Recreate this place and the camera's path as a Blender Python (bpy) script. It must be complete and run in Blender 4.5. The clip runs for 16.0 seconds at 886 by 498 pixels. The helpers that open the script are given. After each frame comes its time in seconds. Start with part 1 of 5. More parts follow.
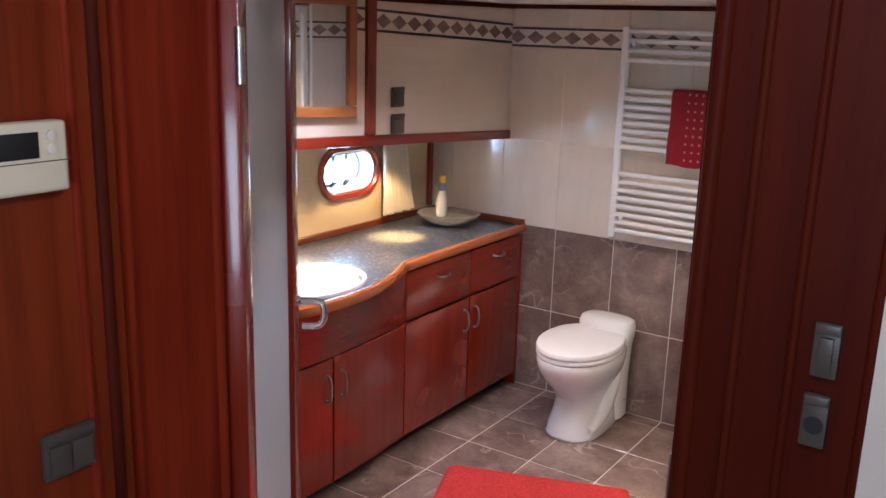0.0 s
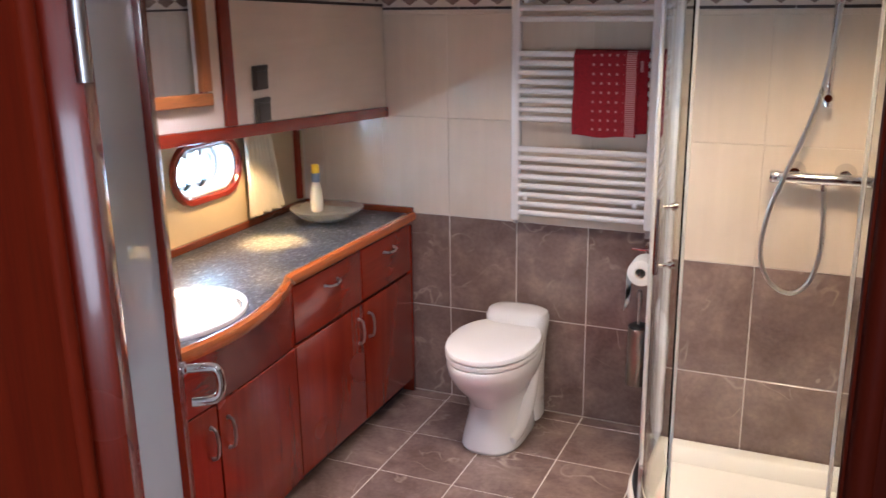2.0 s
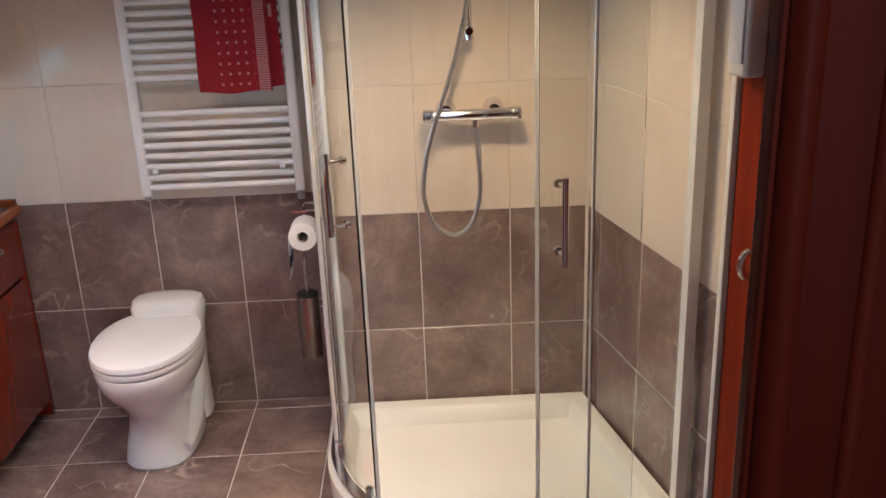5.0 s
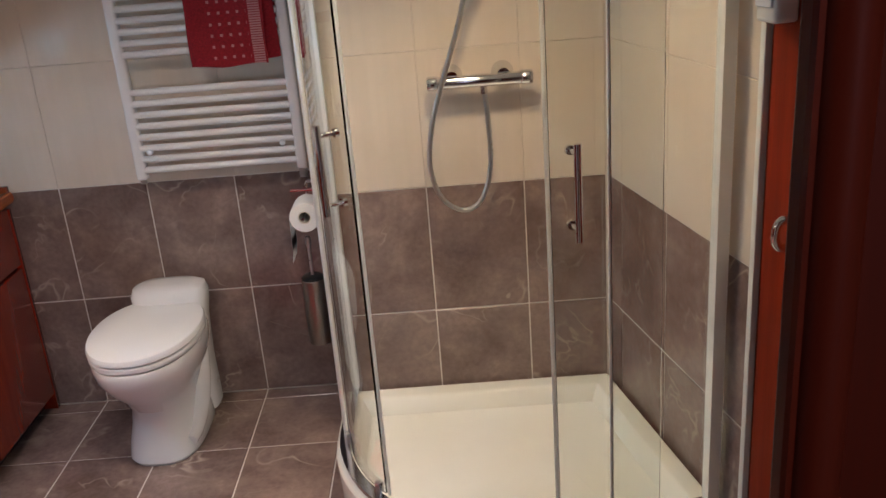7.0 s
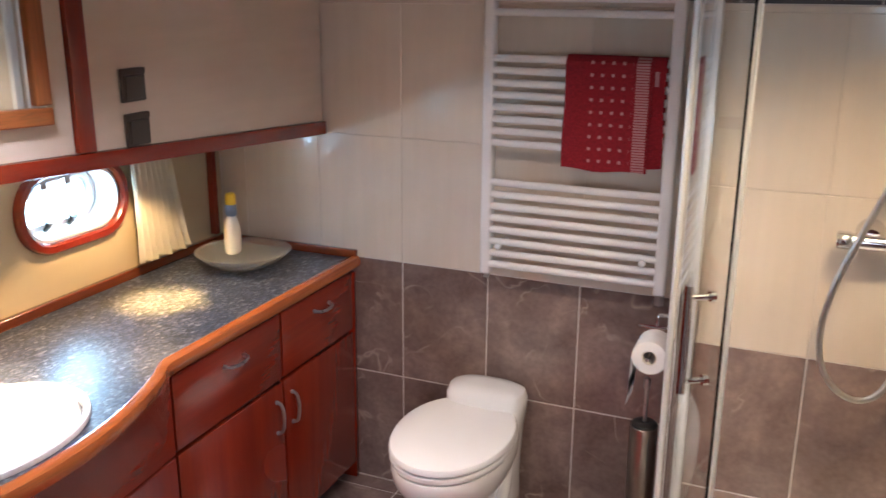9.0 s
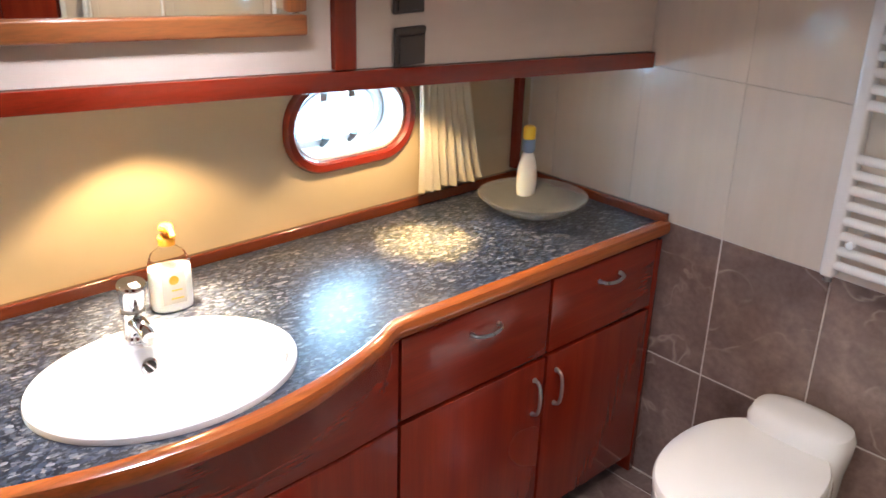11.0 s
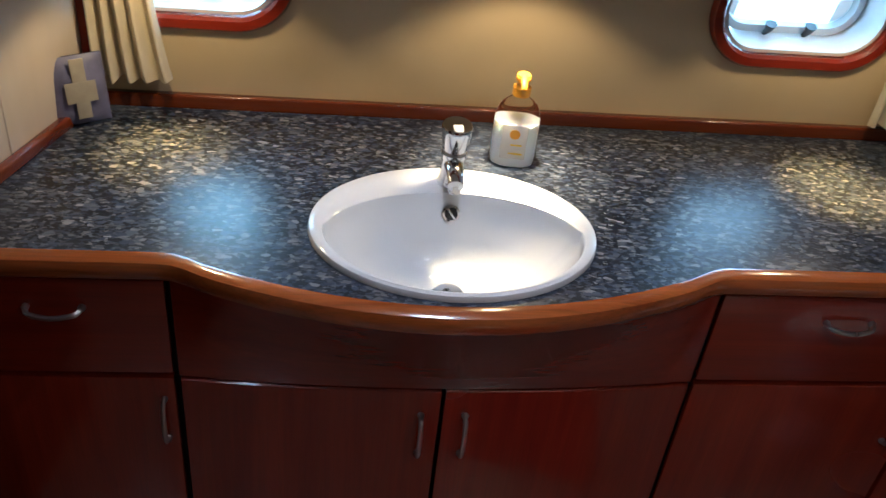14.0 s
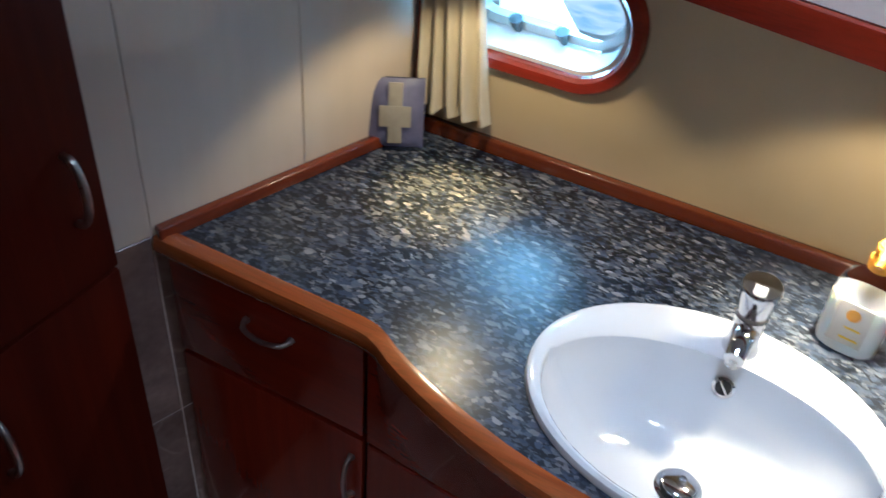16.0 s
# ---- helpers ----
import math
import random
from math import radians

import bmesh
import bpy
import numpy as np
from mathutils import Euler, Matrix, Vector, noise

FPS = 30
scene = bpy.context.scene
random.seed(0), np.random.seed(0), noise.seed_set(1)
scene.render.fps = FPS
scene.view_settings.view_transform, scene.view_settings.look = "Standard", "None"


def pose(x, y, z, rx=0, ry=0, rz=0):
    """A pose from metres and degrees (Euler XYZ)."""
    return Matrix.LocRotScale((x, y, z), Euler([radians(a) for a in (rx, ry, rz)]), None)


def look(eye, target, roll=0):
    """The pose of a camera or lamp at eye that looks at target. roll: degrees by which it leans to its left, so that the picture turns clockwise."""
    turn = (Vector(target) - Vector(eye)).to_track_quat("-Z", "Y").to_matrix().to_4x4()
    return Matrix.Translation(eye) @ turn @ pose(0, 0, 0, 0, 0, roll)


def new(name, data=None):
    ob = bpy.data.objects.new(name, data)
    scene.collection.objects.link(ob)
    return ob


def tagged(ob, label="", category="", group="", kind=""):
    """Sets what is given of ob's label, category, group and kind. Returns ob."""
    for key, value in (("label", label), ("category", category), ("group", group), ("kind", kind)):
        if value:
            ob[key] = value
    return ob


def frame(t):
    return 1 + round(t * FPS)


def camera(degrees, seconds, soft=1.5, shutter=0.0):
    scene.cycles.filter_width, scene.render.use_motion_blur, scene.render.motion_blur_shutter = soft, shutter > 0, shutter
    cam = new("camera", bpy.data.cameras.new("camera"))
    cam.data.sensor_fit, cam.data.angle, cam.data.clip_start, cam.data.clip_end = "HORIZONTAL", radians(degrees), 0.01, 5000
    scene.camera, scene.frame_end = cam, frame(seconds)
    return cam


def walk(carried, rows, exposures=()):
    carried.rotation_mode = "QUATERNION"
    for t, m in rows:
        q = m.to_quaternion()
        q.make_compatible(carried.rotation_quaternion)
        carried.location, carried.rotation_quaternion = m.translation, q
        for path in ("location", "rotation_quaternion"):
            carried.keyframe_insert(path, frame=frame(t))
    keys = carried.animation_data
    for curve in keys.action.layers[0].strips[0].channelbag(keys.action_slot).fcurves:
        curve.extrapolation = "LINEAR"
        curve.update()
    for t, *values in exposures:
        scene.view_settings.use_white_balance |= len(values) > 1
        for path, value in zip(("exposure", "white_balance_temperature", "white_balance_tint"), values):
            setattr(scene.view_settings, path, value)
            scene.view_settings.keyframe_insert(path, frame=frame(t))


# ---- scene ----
cam = camera(52.7, 16.0, 1.5, 0.3)
PATH = [
    (0, (2.855, -3.752, 1.751), (1.767, -2.145, 1.267), 1.7),
    (0.5, (2.753, -3.635, 1.729), (1.709, -2.0, 1.245), 0.8),
    (1, (2.649, -3.532, 1.74), (1.645, -1.878, 1.236), 0.4),
    (1.5, (2.556, -3.468, 1.733), (1.622, -1.78, 1.205), 0.6),
    (2, (2.414, -3.382, 1.725), (1.64, -1.621, 1.178), -0.9),
    (2.5, (2.357, -3.329, 1.732), (1.786, -1.491, 1.19), -2.3),
    (3, (2.331, -3.224, 1.694), (1.952, -1.335, 1.158), -0.0),
    (3.5, (2.296, -3.127, 1.666), (2.067, -1.203, 1.172), 2.3),
    (4, (2.231, -3.097, 1.707), (2.219, -1.165, 1.187), -1.8),
    (4.5, (2.207, -3.118, 1.691), (2.264, -1.214, 1.079), -2.1),
    (7, (2.277, -2.944, 1.604), (2.259, -1.071, 0.903), -4.5),
    (7.5, (2.295, -2.861, 1.66), (2.137, -0.951, 1.087), -3.0),
    (8, (2.274, -2.789, 1.654), (1.916, -0.877, 1.19), -1.6),
    (8.5, (2.226, -2.666, 1.683), (1.677, -0.814, 1.166), -0.8),
    (9, (2.177, -2.549, 1.702), (1.433, -0.78, 1.137), 0.4),
    (9.5, (2.122, -2.413, 1.704), (1.213, -0.734, 1.107), -0.6),
    (10, (2.091, -2.27, 1.708), (0.994, -0.729, 1.06), -0.1),
    (12.5, (2.012, -1.806, 1.651), (0.473, -0.983, 0.674), 4.3),
    (13, (1.98, -1.749, 1.676), (0.404, -1.118, 0.619), 5.0),
    (13.5, (1.984, -1.673, 1.699), (0.383, -1.263, 0.573), 5.7),
    (14, (1.958, -1.634, 1.707), (0.349, -1.393, 0.544), 6.7),
    (14.5, (1.88, -1.575, 1.697), (0.286, -1.493, 0.491), 6.0),
    (15, (1.734, -1.508, 1.711), (0.165, -1.653, 0.48), 5.5),
    (15.5, (1.647, -1.48, 1.726), (0.132, -1.828, 0.467), 4.7),
    (16, (1.577, -1.395, 1.729), (0.181, -2.091, 0.477), 4.6),
]
EXPOSURES = [(0, 0.16, 6100, 21), (2, 0.22, 6150, 21), (4, 0.12, 6250, 20), (7, -0.38, 6150, 15), (8, -0.02, 6400, 19), (9, 0.1, 6300, 19), (10, 0.15, 6200, 17),
             (12.5, -0.2, 5800, 12), (13, -0.7, 5700, 11), (13.5, -1.1, 5600, 10), (14, -1.65, 5450, 9), (15, -1.7, 5150, 7), (16, -1.4, 4850, 6)]
walk(cam, [(t, look(eye, target, roll)) for t, eye, target, roll in PATH], EXPOSURES)

# ================= world, lamps =================
world = bpy.data.worlds.new("world")
scene.world = world
world.use_nodes = True
wn = world.node_tree
sky = wn.nodes.new("ShaderNodeTexSky")
sky.sky_type = 'NISHITA'
sky.sun_disc = False
sky.sun_elevation, sky.sun_rotation = radians(38), radians(250)
wn.links.new(sky.outputs[0], wn.nodes["Background"].inputs[0])
wn.nodes["Background"].inputs[1].default_value = 0.12


def lamp(name, kind, m, energy, colour, **more):
    data = bpy.data.lights.new(name, kind)
    data.energy, data.color = energy, colour
    if "size" in more:
        data.size = more["size"]
    if "soft" in more:
        data.shadow_soft_size = more["soft"]
    if "cone" in more:
        data.spot_size, data.spot_blend = radians(more["cone"]), more["blend"]
    ob = new(name, data)
    ob.matrix_world = m
    return ob


WARM = (1.0, 0.69, 0.32)
SOFTW = (1.0, 0.86, 0.75)
# daylight entering by the two portholes
DAY = 8.0
lamp("daylight_porthole", "AREA", look((0.16, -0.68, 1.10), (1.2, -0.68, 0.85)), 0.75 * DAY, (0.42, 0.74, 1.0), size=0.22)
lamp("daylight_porthole", "AREA", look((0.16, -1.93, 1.10), (1.3, -2.15, 0.92)), 1.2 * DAY, (0.40, 0.76, 1.0), size=0.22)
# downlights under the wall cupboard
for yy, power in ((-0.62, 13.0), (-1.28, 15.0), (-1.93, 13.0)):
    lamp("cupboard_downlight", "SPOT", look((0.455, yy, 1.235), (0.45, yy, 0.8)), power, WARM, soft=0.02, cone=116, blend=0.35)
# the bright heart of each beam
HEART = (1.0, 0.58, 0.15)
for xx, yy, power, tint, wide in ((0.485, -0.62, 165.0, HEART, 41), (0.490, -1.31, 125.0, (1.0, 0.75, 0.42), 60), (0.455, -1.955, 100.0, HEART, 41)):
    lamp("cupboard_downlight", "SPOT", look((0.44, yy, 1.235), (xx, yy, 0.8)), power, tint, soft=0.025, cone=wide, blend=1.0)
# ceiling downlights of the bathroom and the shower
for px, py, pw, tint, wide in ((1.45, -0.95, 37.0, (1.0, 0.89, 0.80), 144), (0.84, -1.40, 56.0, (0.94, 0.94, 1.0), 112)):
    lamp("ceiling_downlight", "SPOT", look((px, py, 1.845), (px, py, 0)), pw, tint, soft=0.05, cone=wide, blend=0.9)
lamp("shower_downlight", "SPOT", look((2.36, -0.88, 1.845), (2.36, -0.86, 0)), 50.0, (1.0, 0.78, 0.45), soft=0.06, cone=138, blend=1.0)
# extra spot with no fixture, added to lift the dim frosted door pane
lamp("door_pane_fill", "SPOT", look((2.00, -2.12, 1.845), (1.90, -2.18, 0)), 30.0, (0.90, 0.96, 1.0), soft=0.05, cone=104, blend=0.8)
# unseen cool area lamp, added before the closed end wall to brighten the passage
lamp("passage_end_fill", "AREA", look((2.9, -5.1, 1.35), (2.2, -2.6, 1.1)), 21.0, (0.72, 0.88, 1.0), size=0.9)
# added area fill, aimed sideways at the doorway and the open door's glass
lamp("doorway_fill", "AREA", look((2.62, -3.25, 2.0), (1.9, -2.7, 0.9)), 4.0, (0.94, 0.93, 0.95), size=0.2)

# ================= materials =================


def mat(name, base, rough=0.5, metal=0.0, coat=0.0):
    m = bpy.data.materials.new(name)
    m.use_nodes = True
    b = m.node_tree.nodes["Principled BSDF"]
    b.inputs["Base Color"].default_value = (*base, 1)
    b.inputs["Roughness"].default_value = rough
    b.inputs["Metallic"].default_value = metal
    if coat:
        b.inputs["Coat Weight"].default_value = coat
        b.inputs["Coat Roughness"].default_value = 0.08
    return m


def nd(m, kind, **values):
    n = m.node_tree.nodes.new(kind)
    for k, v in values.items():
        n.inputs[k.replace("_", " ")].default_value = v
    return n


def wire(m, a, b):
    m.node_tree.links.new(a, b)


def bsdf(m):
    return m.node_tree.nodes["Principled BSDF"]


def coords(m, scale=(1, 1, 1), space="Object", turn=(0, 0, 0)):
    """Coordinates in metres, stretched; shifted for every object by its own random number."""
    tc = nd(m, "ShaderNodeTexCoord")
    mp = nd(m, "ShaderNodeMapping")
    mp.inputs["Scale"].default_value = scale
    mp.inputs["Rotation"].default_value = turn
    oi = nd(m, "ShaderNodeObjectInfo")
    mul = nd(m, "ShaderNodeMath")
    mul.operation = "MULTIPLY"
    mul.inputs[1].default_value = 37.0
    wire(m, oi.outputs["Random"], mul.inputs[0])
    wire(m, tc.outputs[space], mp.inputs["Vector"])
    wire(m, mul.outputs[0], mp.inputs["Location"])
    return mp.outputs[0]


def ramp(m, src, stops):
    r = nd(m, "ShaderNodeValToRGB")
    el = r.color_ramp.elements
    while len(el) < len(stops):
        el.new(0.5)
    for e, (p, c) in zip(el, stops):
        e.position, e.color = p, (*c, 1)
    wire(m, src, r.inputs[0])
    return r.outputs[0]


def noise_tex(m, vec, scale, detail=4.0, rough=0.55, distort=0.0):
    n = nd(m, "ShaderNodeTexNoise", Scale=scale, Detail=detail, Roughness=rough, Distortion=distort)
    wire(m, vec, n.inputs["Vector"])
    return n.outputs[0]


def blend(m, fac, a, b, mode="MIX"):
    x = nd(m, "ShaderNodeMix")
    x.data_type, x.blend_type = "RGBA", mode
    for sock, v in ((x.inputs[0], fac), (x.inputs[6], a), (x.inputs[7], b)):
        if isinstance(v, (int, float)):
            sock.default_value = v
        elif isinstance(v, tuple):
            sock.default_value = (*v, 1)
        else:
            wire(m, v, sock)
    return x.outputs[2]


def bump(m, src, strength, dist=0.002):
    b = nd(m, "ShaderNodeBump", Strength=strength, Distance=dist)
    wire(m, src, b.inputs["Height"])
    wire(m, b.outputs[0], bsdf(m).inputs["Normal"])


def colour(m, out):
    wire(m, out, bsdf(m).inputs["Base Color"])


def rough_var(m, src, lo, hi):
    r = nd(m, "ShaderNodeMapRange")
    r.inputs[3].default_value, r.inputs[4].default_value = lo, hi
    wire(m, src, r.inputs[0])
    wire(m, r.outputs[0], bsdf(m).inputs["Roughness"])


def wood(name, dark, light, along="z", gloss=0.22, coat=0.6):
    """Varnished mahogany: long streaks along one axis, fine pores, slow change of tone."""
    m = mat(name, light, gloss, coat=coat)
    s = {"x": (1.2, 22, 22), "y": (22, 1.2, 22), "z": (22, 22, 1.2)}[along]
    f = {"x": (6, 300, 300), "y": (300, 6, 300), "z": (300, 300, 6)}[along]
    streak = noise_tex(m, coords(m, s), 1.0, 5, 0.6, 0.6)
    pores = noise_tex(m, coords(m, f), 1.0, 2, 0.5)
    slow = noise_tex(m, coords(m), 2.2, 2, 0.5)
    c = ramp(m, streak, [(0.26, dark), (0.70, light)])
    c = blend(m, 0.35, c, ramp(m, pores, [(0.38, tuple(v * 0.35 for v in dark)), (0.55, light)]), "MULTIPLY")
    c = blend(m, 0.5, c, ramp(m, slow, [(0.3, (0.78, 0.74, 0.72)), (0.7, (1.1, 1.08, 1.08))]), "MULTIPLY")
    colour(m, c)
    bump(m, pores, 0.06, 0.0006)
    rough_var(m, slow, gloss - 0.06, gloss + 0.1)
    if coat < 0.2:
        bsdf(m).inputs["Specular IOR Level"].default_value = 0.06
    return m


MAHOG = wood("mahogany", (0.235, 0.022, 0.008), (0.335, 0.035, 0.011))
MAHOG_Y = wood("mahogany_lengthwise", (0.235, 0.022, 0.008), (0.335, 0.035, 0.011), "y")
MAHOG_X = wood("mahogany_across", (0.235, 0.022, 0.008), (0.335, 0.035, 0.011), "x")
EDGE_Y = wood("varnished_edge", (0.30, 0.080, 0.019), (0.60, 0.19, 0.044), "y", 0.16, 0.9)
EDGE_X = wood("varnished_edge_across", (0.30, 0.080, 0.019), (0.60, 0.19, 0.044), "x", 0.16, 0.9)
STRIP_Y = wood("varnished_strip", (0.13, 0.026, 0.008), (0.27, 0.062, 0.017), "y", 0.2, 0.7)
STRIP_X = wood("varnished_strip_across", (0.15, 0.026, 0.008), (0.30, 0.062, 0.017), "x", 0.2, 0.7)
FRAME_Y = wood("mirror_frame_wood", (0.30, 0.10, 0.03), (0.52, 0.20, 0.06), "y", 0.3, 0.4)
FRAME_Z = wood("mirror_frame_upright", (0.30, 0.10, 0.03), (0.52, 0.20, 0.06), "z", 0.3, 0.4)
DARKWOOD = wood("dark_mahogany", (0.060, 0.008, 0.004), (0.13, 0.018, 0.007), "z", 0.50, 0.0)
# darker copy of the mahogany, with the dimness of shaded sides in its colour
DIMWOOD = wood("dimmed_mahogany", (0.066, 0.008, 0.004), (0.130, 0.016, 0.006), "z", 0.44, 0.0)
DOORWOOD = wood("side_door_mahogany", (0.20, 0.020, 0.008), (0.34, 0.042, 0.013), "z", 0.48, 0.0)
PASSWOOD = wood("passage_panel", (0.17, 0.024, 0.007), (0.30, 0.050, 0.014), "z", 0.42, 0.1)


def stone_tile(name):
    m = mat(name, (0.15, 0.11, 0.10), 0.2)
    v = coords(m)
    cloud = noise_tex(m, v, 5.0, 6, 0.6, 0.5)
    fine = noise_tex(m, v, 60.0, 4, 0.6)
    c = ramp(m, cloud, [(0.3, (0.150, 0.098, 0.084)), (0.52, (0.225, 0.156, 0.135)), (0.74, (0.325, 0.235, 0.200))])
    c = blend(m, 0.35, c, ramp(m, fine, [(0.35, (0.7, 0.68, 0.66)), (0.65, (1.2, 1.2, 1.2))]), "MULTIPLY")
    vein = nd(m, "ShaderNodeTexNoise", Scale=3.6, Detail=3.0, Roughness=0.5, Distortion=0.7)
    wire(m, v, vein.inputs["Vector"])
    gate = noise_tex(m, v, 7.0, 2, 0.5)
    line = ramp(m, vein.outputs[0], [(0.485, (0, 0, 0)), (0.5, (1, 1, 1)), (0.515, (0, 0, 0))])
    keep = ramp(m, gate, [(0.46, (0, 0, 0)), (0.68, (0.7, 0.7, 0.7))])
    both = blend(m, 1.0, line, keep, "MULTIPLY")
    c = blend(m, both, c, (0.46, 0.37, 0.31))
    colour(m, c)
    rough_var(m, cloud, 0.13, 0.30)
    bump(m, fine, 0.05, 0.0005)
    return m


STONE = stone_tile("brown_marbled_tile")


def cream_tile(name, a, b):
    m = mat(name, a, 0.1)
    v = coords(m)
    cloud = noise_tex(m, v, 3.0, 4, 0.55, 0.3)
    stripe = noise_tex(m, coords(m, (30, 2, 30)), 1.0, 3, 0.5)
    c = ramp(m, cloud, [(0.3, a), (0.7, b)])
    c = blend(m, 0.16, c, ramp(m, stripe, [(0.35, (0.8, 0.78, 0.74)), (0.65, (1.06, 1.05, 1.04))]), "MULTIPLY")
    colour(m, c)
    rough_var(m, cloud, 0.035, 0.10)
    bump(m, cloud, 0.12, 0.004)
    return m


CREAM = cream_tile("cream_glazed_tile", (0.63, 0.53, 0.435), (0.70, 0.60, 0.50))
GROUT_L = mat("pale_grout", (0.64, 0.56, 0.50), 0.85)
GROUT_C = mat("cream_grout", (0.62, 0.55, 0.48), 0.85)
BORDER = cream_tile("border_ground", (0.62, 0.54, 0.47), (0.70, 0.63, 0.56))
BDARK = mat("border_dark_line", (0.045, 0.030, 0.028), 0.3)
DIAMOND = stone_tile("border_diamond")


def plain(name, base, rough, amount=0.12, scale=4.0, bumps=0.05, bscale=90.0, **more):
    """A painted or cast surface with slow uneven tone and a fine relief."""
    m = mat(name, base, rough, **more)
    v = coords(m)
    n = noise_tex(m, v, scale, 4, 0.6)
    lo, hi = 1 - amount, 1 + amount * 0.4
    colour(m, ramp(m, n, [(0.3, tuple(min(1, c * lo) for c in base)), (0.7, tuple(min(1, c * hi) for c in base))]))
    bump(m, noise_tex(m, v, bscale, 3, 0.5), bumps, 0.0008)
    rough_var(m, n, rough * 0.85, min(1, rough * 1.2))
    return m


HULL = plain("cream_hull_lining", (0.57, 0.45, 0.285), 0.55, 0.08, 3.0, 0.10, 220.0)
CEIL = plain("white_ceiling", (0.76, 0.74, 0.70), 0.6, 0.05)
CREAMWALL = plain("cream_wall_paint", (0.66, 0.60, 0.52), 0.6, 0.06)
PORC = plain("white_porcelain", (0.79, 0.80, 0.82), 0.08, 0.03, 3.0, 0.0, 40.0, coat=0.5)
SEATM = plain("white_seat_plastic", (0.79, 0.80, 0.82), 0.18, 0.03)
ENAMEL = plain("white_enamel", (0.76, 0.73, 0.71), 0.25, 0.05)
ACRYL = plain("white_acrylic", (0.82, 0.80, 0.72), 0.15, 0.04)
WHITEP = plain("white_plastic", (0.74, 0.72, 0.68), 0.35, 0.05)
CREAMP = plain("cream_plastic", (0.66, 0.59, 0.43), 0.4, 0.05)
CHROME = plain("chrome", (0.78, 0.78, 0.80), 0.08, 0.06, 12.0, 0.0, metal=1.0)
STEEL = plain("brushed_steel", (0.56, 0.55, 0.54), 0.28, 0.10, 20.0, 0.04, metal=1.0)
DARKSTEEL = plain("dark_brushed_steel", (0.30, 0.27, 0.25), 0.3, 0.12, 20.0, 0.04, metal=1.0)
ALU = plain("pale_aluminium", (0.82, 0.81, 0.79), 0.34, 0.05, 10.0, 0.02, metal=0.35)
BRONZE = plain("grey_brown_plastic", (0.070, 0.058, 0.048), 0.35, 0.10, 10.0)
BLACKP = plain("black_plastic", (0.012, 0.012, 0.013), 0.4, 0.2)
# near-black colour standing for the shade in cabinet gaps and plinth recesses
GAPSHADE = plain("recess_shade", (0.014, 0.006, 0.005), 0.8, 0.3)
MIRROR = mat("mirror_glass", (0.88, 0.88, 0.87), 0.015, 1.0)
CURT = plain("beige_curtain_cloth", (0.62, 0.55, 0.42), 0.9, 0.10, 8.0, 0.5, 700.0)
PAPER = plain("white_tissue", (0.80, 0.78, 0.76), 0.95, 0.06, 20.0, 0.3, 200.0)
YELLOW = plain("yellow_plastic", (0.85, 0.55, 0.03), 0.35, 0.06)
ORANGE = plain("orange_plastic", (0.85, 0.36, 0.02), 0.3, 0.06)
BLUEP = plain("blue_grey_plastic", (0.22, 0.28, 0.38), 0.4, 0.08)
BAGM = plain("blue_grey_foil", (0.17, 0.17, 0.29), 0.45, 0.25, 30.0, 0.4, 60.0)
BAGLABEL = plain("dull_label", (0.40, 0.36, 0.29), 0.7, 0.15, 30.0)
LABELM = plain("pale_label", (0.66, 0.60, 0.52), 0.6, 0.08)
PASSFLOOR = wood("dark_floor_boards", (0.06, 0.02, 0.01), (0.14, 0.05, 0.02), "y", 0.35, 0.2)


def glass(name, tint=(1, 1, 1), rough=0.0):
    m = mat(name, tint, rough)
    bsdf(m).inputs["Transmission Weight"].default_value = 1.0
    bsdf(m).inputs["IOR"].default_value = 1.45
    return m


PANE = glass("clear_glass", (0.95, 0.98, 0.97))
FROST = glass("frosted_bowl_glass", (0.88, 0.87, 0.83), 0.16)
bsdf(FROST).inputs["Transmission Weight"].default_value = 0.88
bsdf(FROST).inputs["IOR"].default_value = 1.25
BOTTLE = glass("clear_bottle", (0.98, 0.96, 0.92), 0.03)
bsdf(BOTTLE).inputs["IOR"].default_value = 1.03
SOAPM = plain("white_soap", (0.88, 0.86, 0.80), 0.3, 0.03)
bsdf(SOAPM).inputs["Subsurface Weight"].default_value = 0.7
bsdf(SOAPM).inputs["Subsurface Radius"].default_value = (0.03, 0.025, 0.02)
bsdf(SOAPM).inputs["Subsurface Scale"].default_value = 1.0
FROSTDOOR = plain("frosted_white_door_glass", (0.90, 0.95, 0.97), 0.3, 0.05, 2.0, 0.02, 30.0, coat=0.6)
fd = nd(FROSTDOOR, "ShaderNodeBsdfTranslucent")
fd.inputs[0].default_value = (0.92, 0.96, 0.98, 1)
fm = nd(FROSTDOOR, "ShaderNodeMixShader")
fm.inputs[0].default_value = 0.42
wire(FROSTDOOR, bsdf(FROSTDOOR).outputs[0], fm.inputs[1])
wire(FROSTDOOR, fd.outputs[0], fm.inputs[2])
wire(FROSTDOOR, fm.outputs[0], FROSTDOOR.node_tree.nodes["Material Output"].inputs[0])

SEALM = plain("milky_sealing_strip", (0.88, 0.87, 0.84), 0.35, 0.04, 12.0)
sl = nd(SEALM, "ShaderNodeBsdfTranslucent")
sl.inputs[0].default_value = (0.92, 0.91, 0.87, 1)
sm = nd(SEALM, "ShaderNodeMixShader")
sm.inputs[0].default_value = 0.6
wire(SEALM, bsdf(SEALM).outputs[0], sm.inputs[1])
wire(SEALM, sl.outputs[0], sm.inputs[2])
wire(SEALM, sm.outputs[0], SEALM.node_tree.nodes["Material Output"].inputs[0])


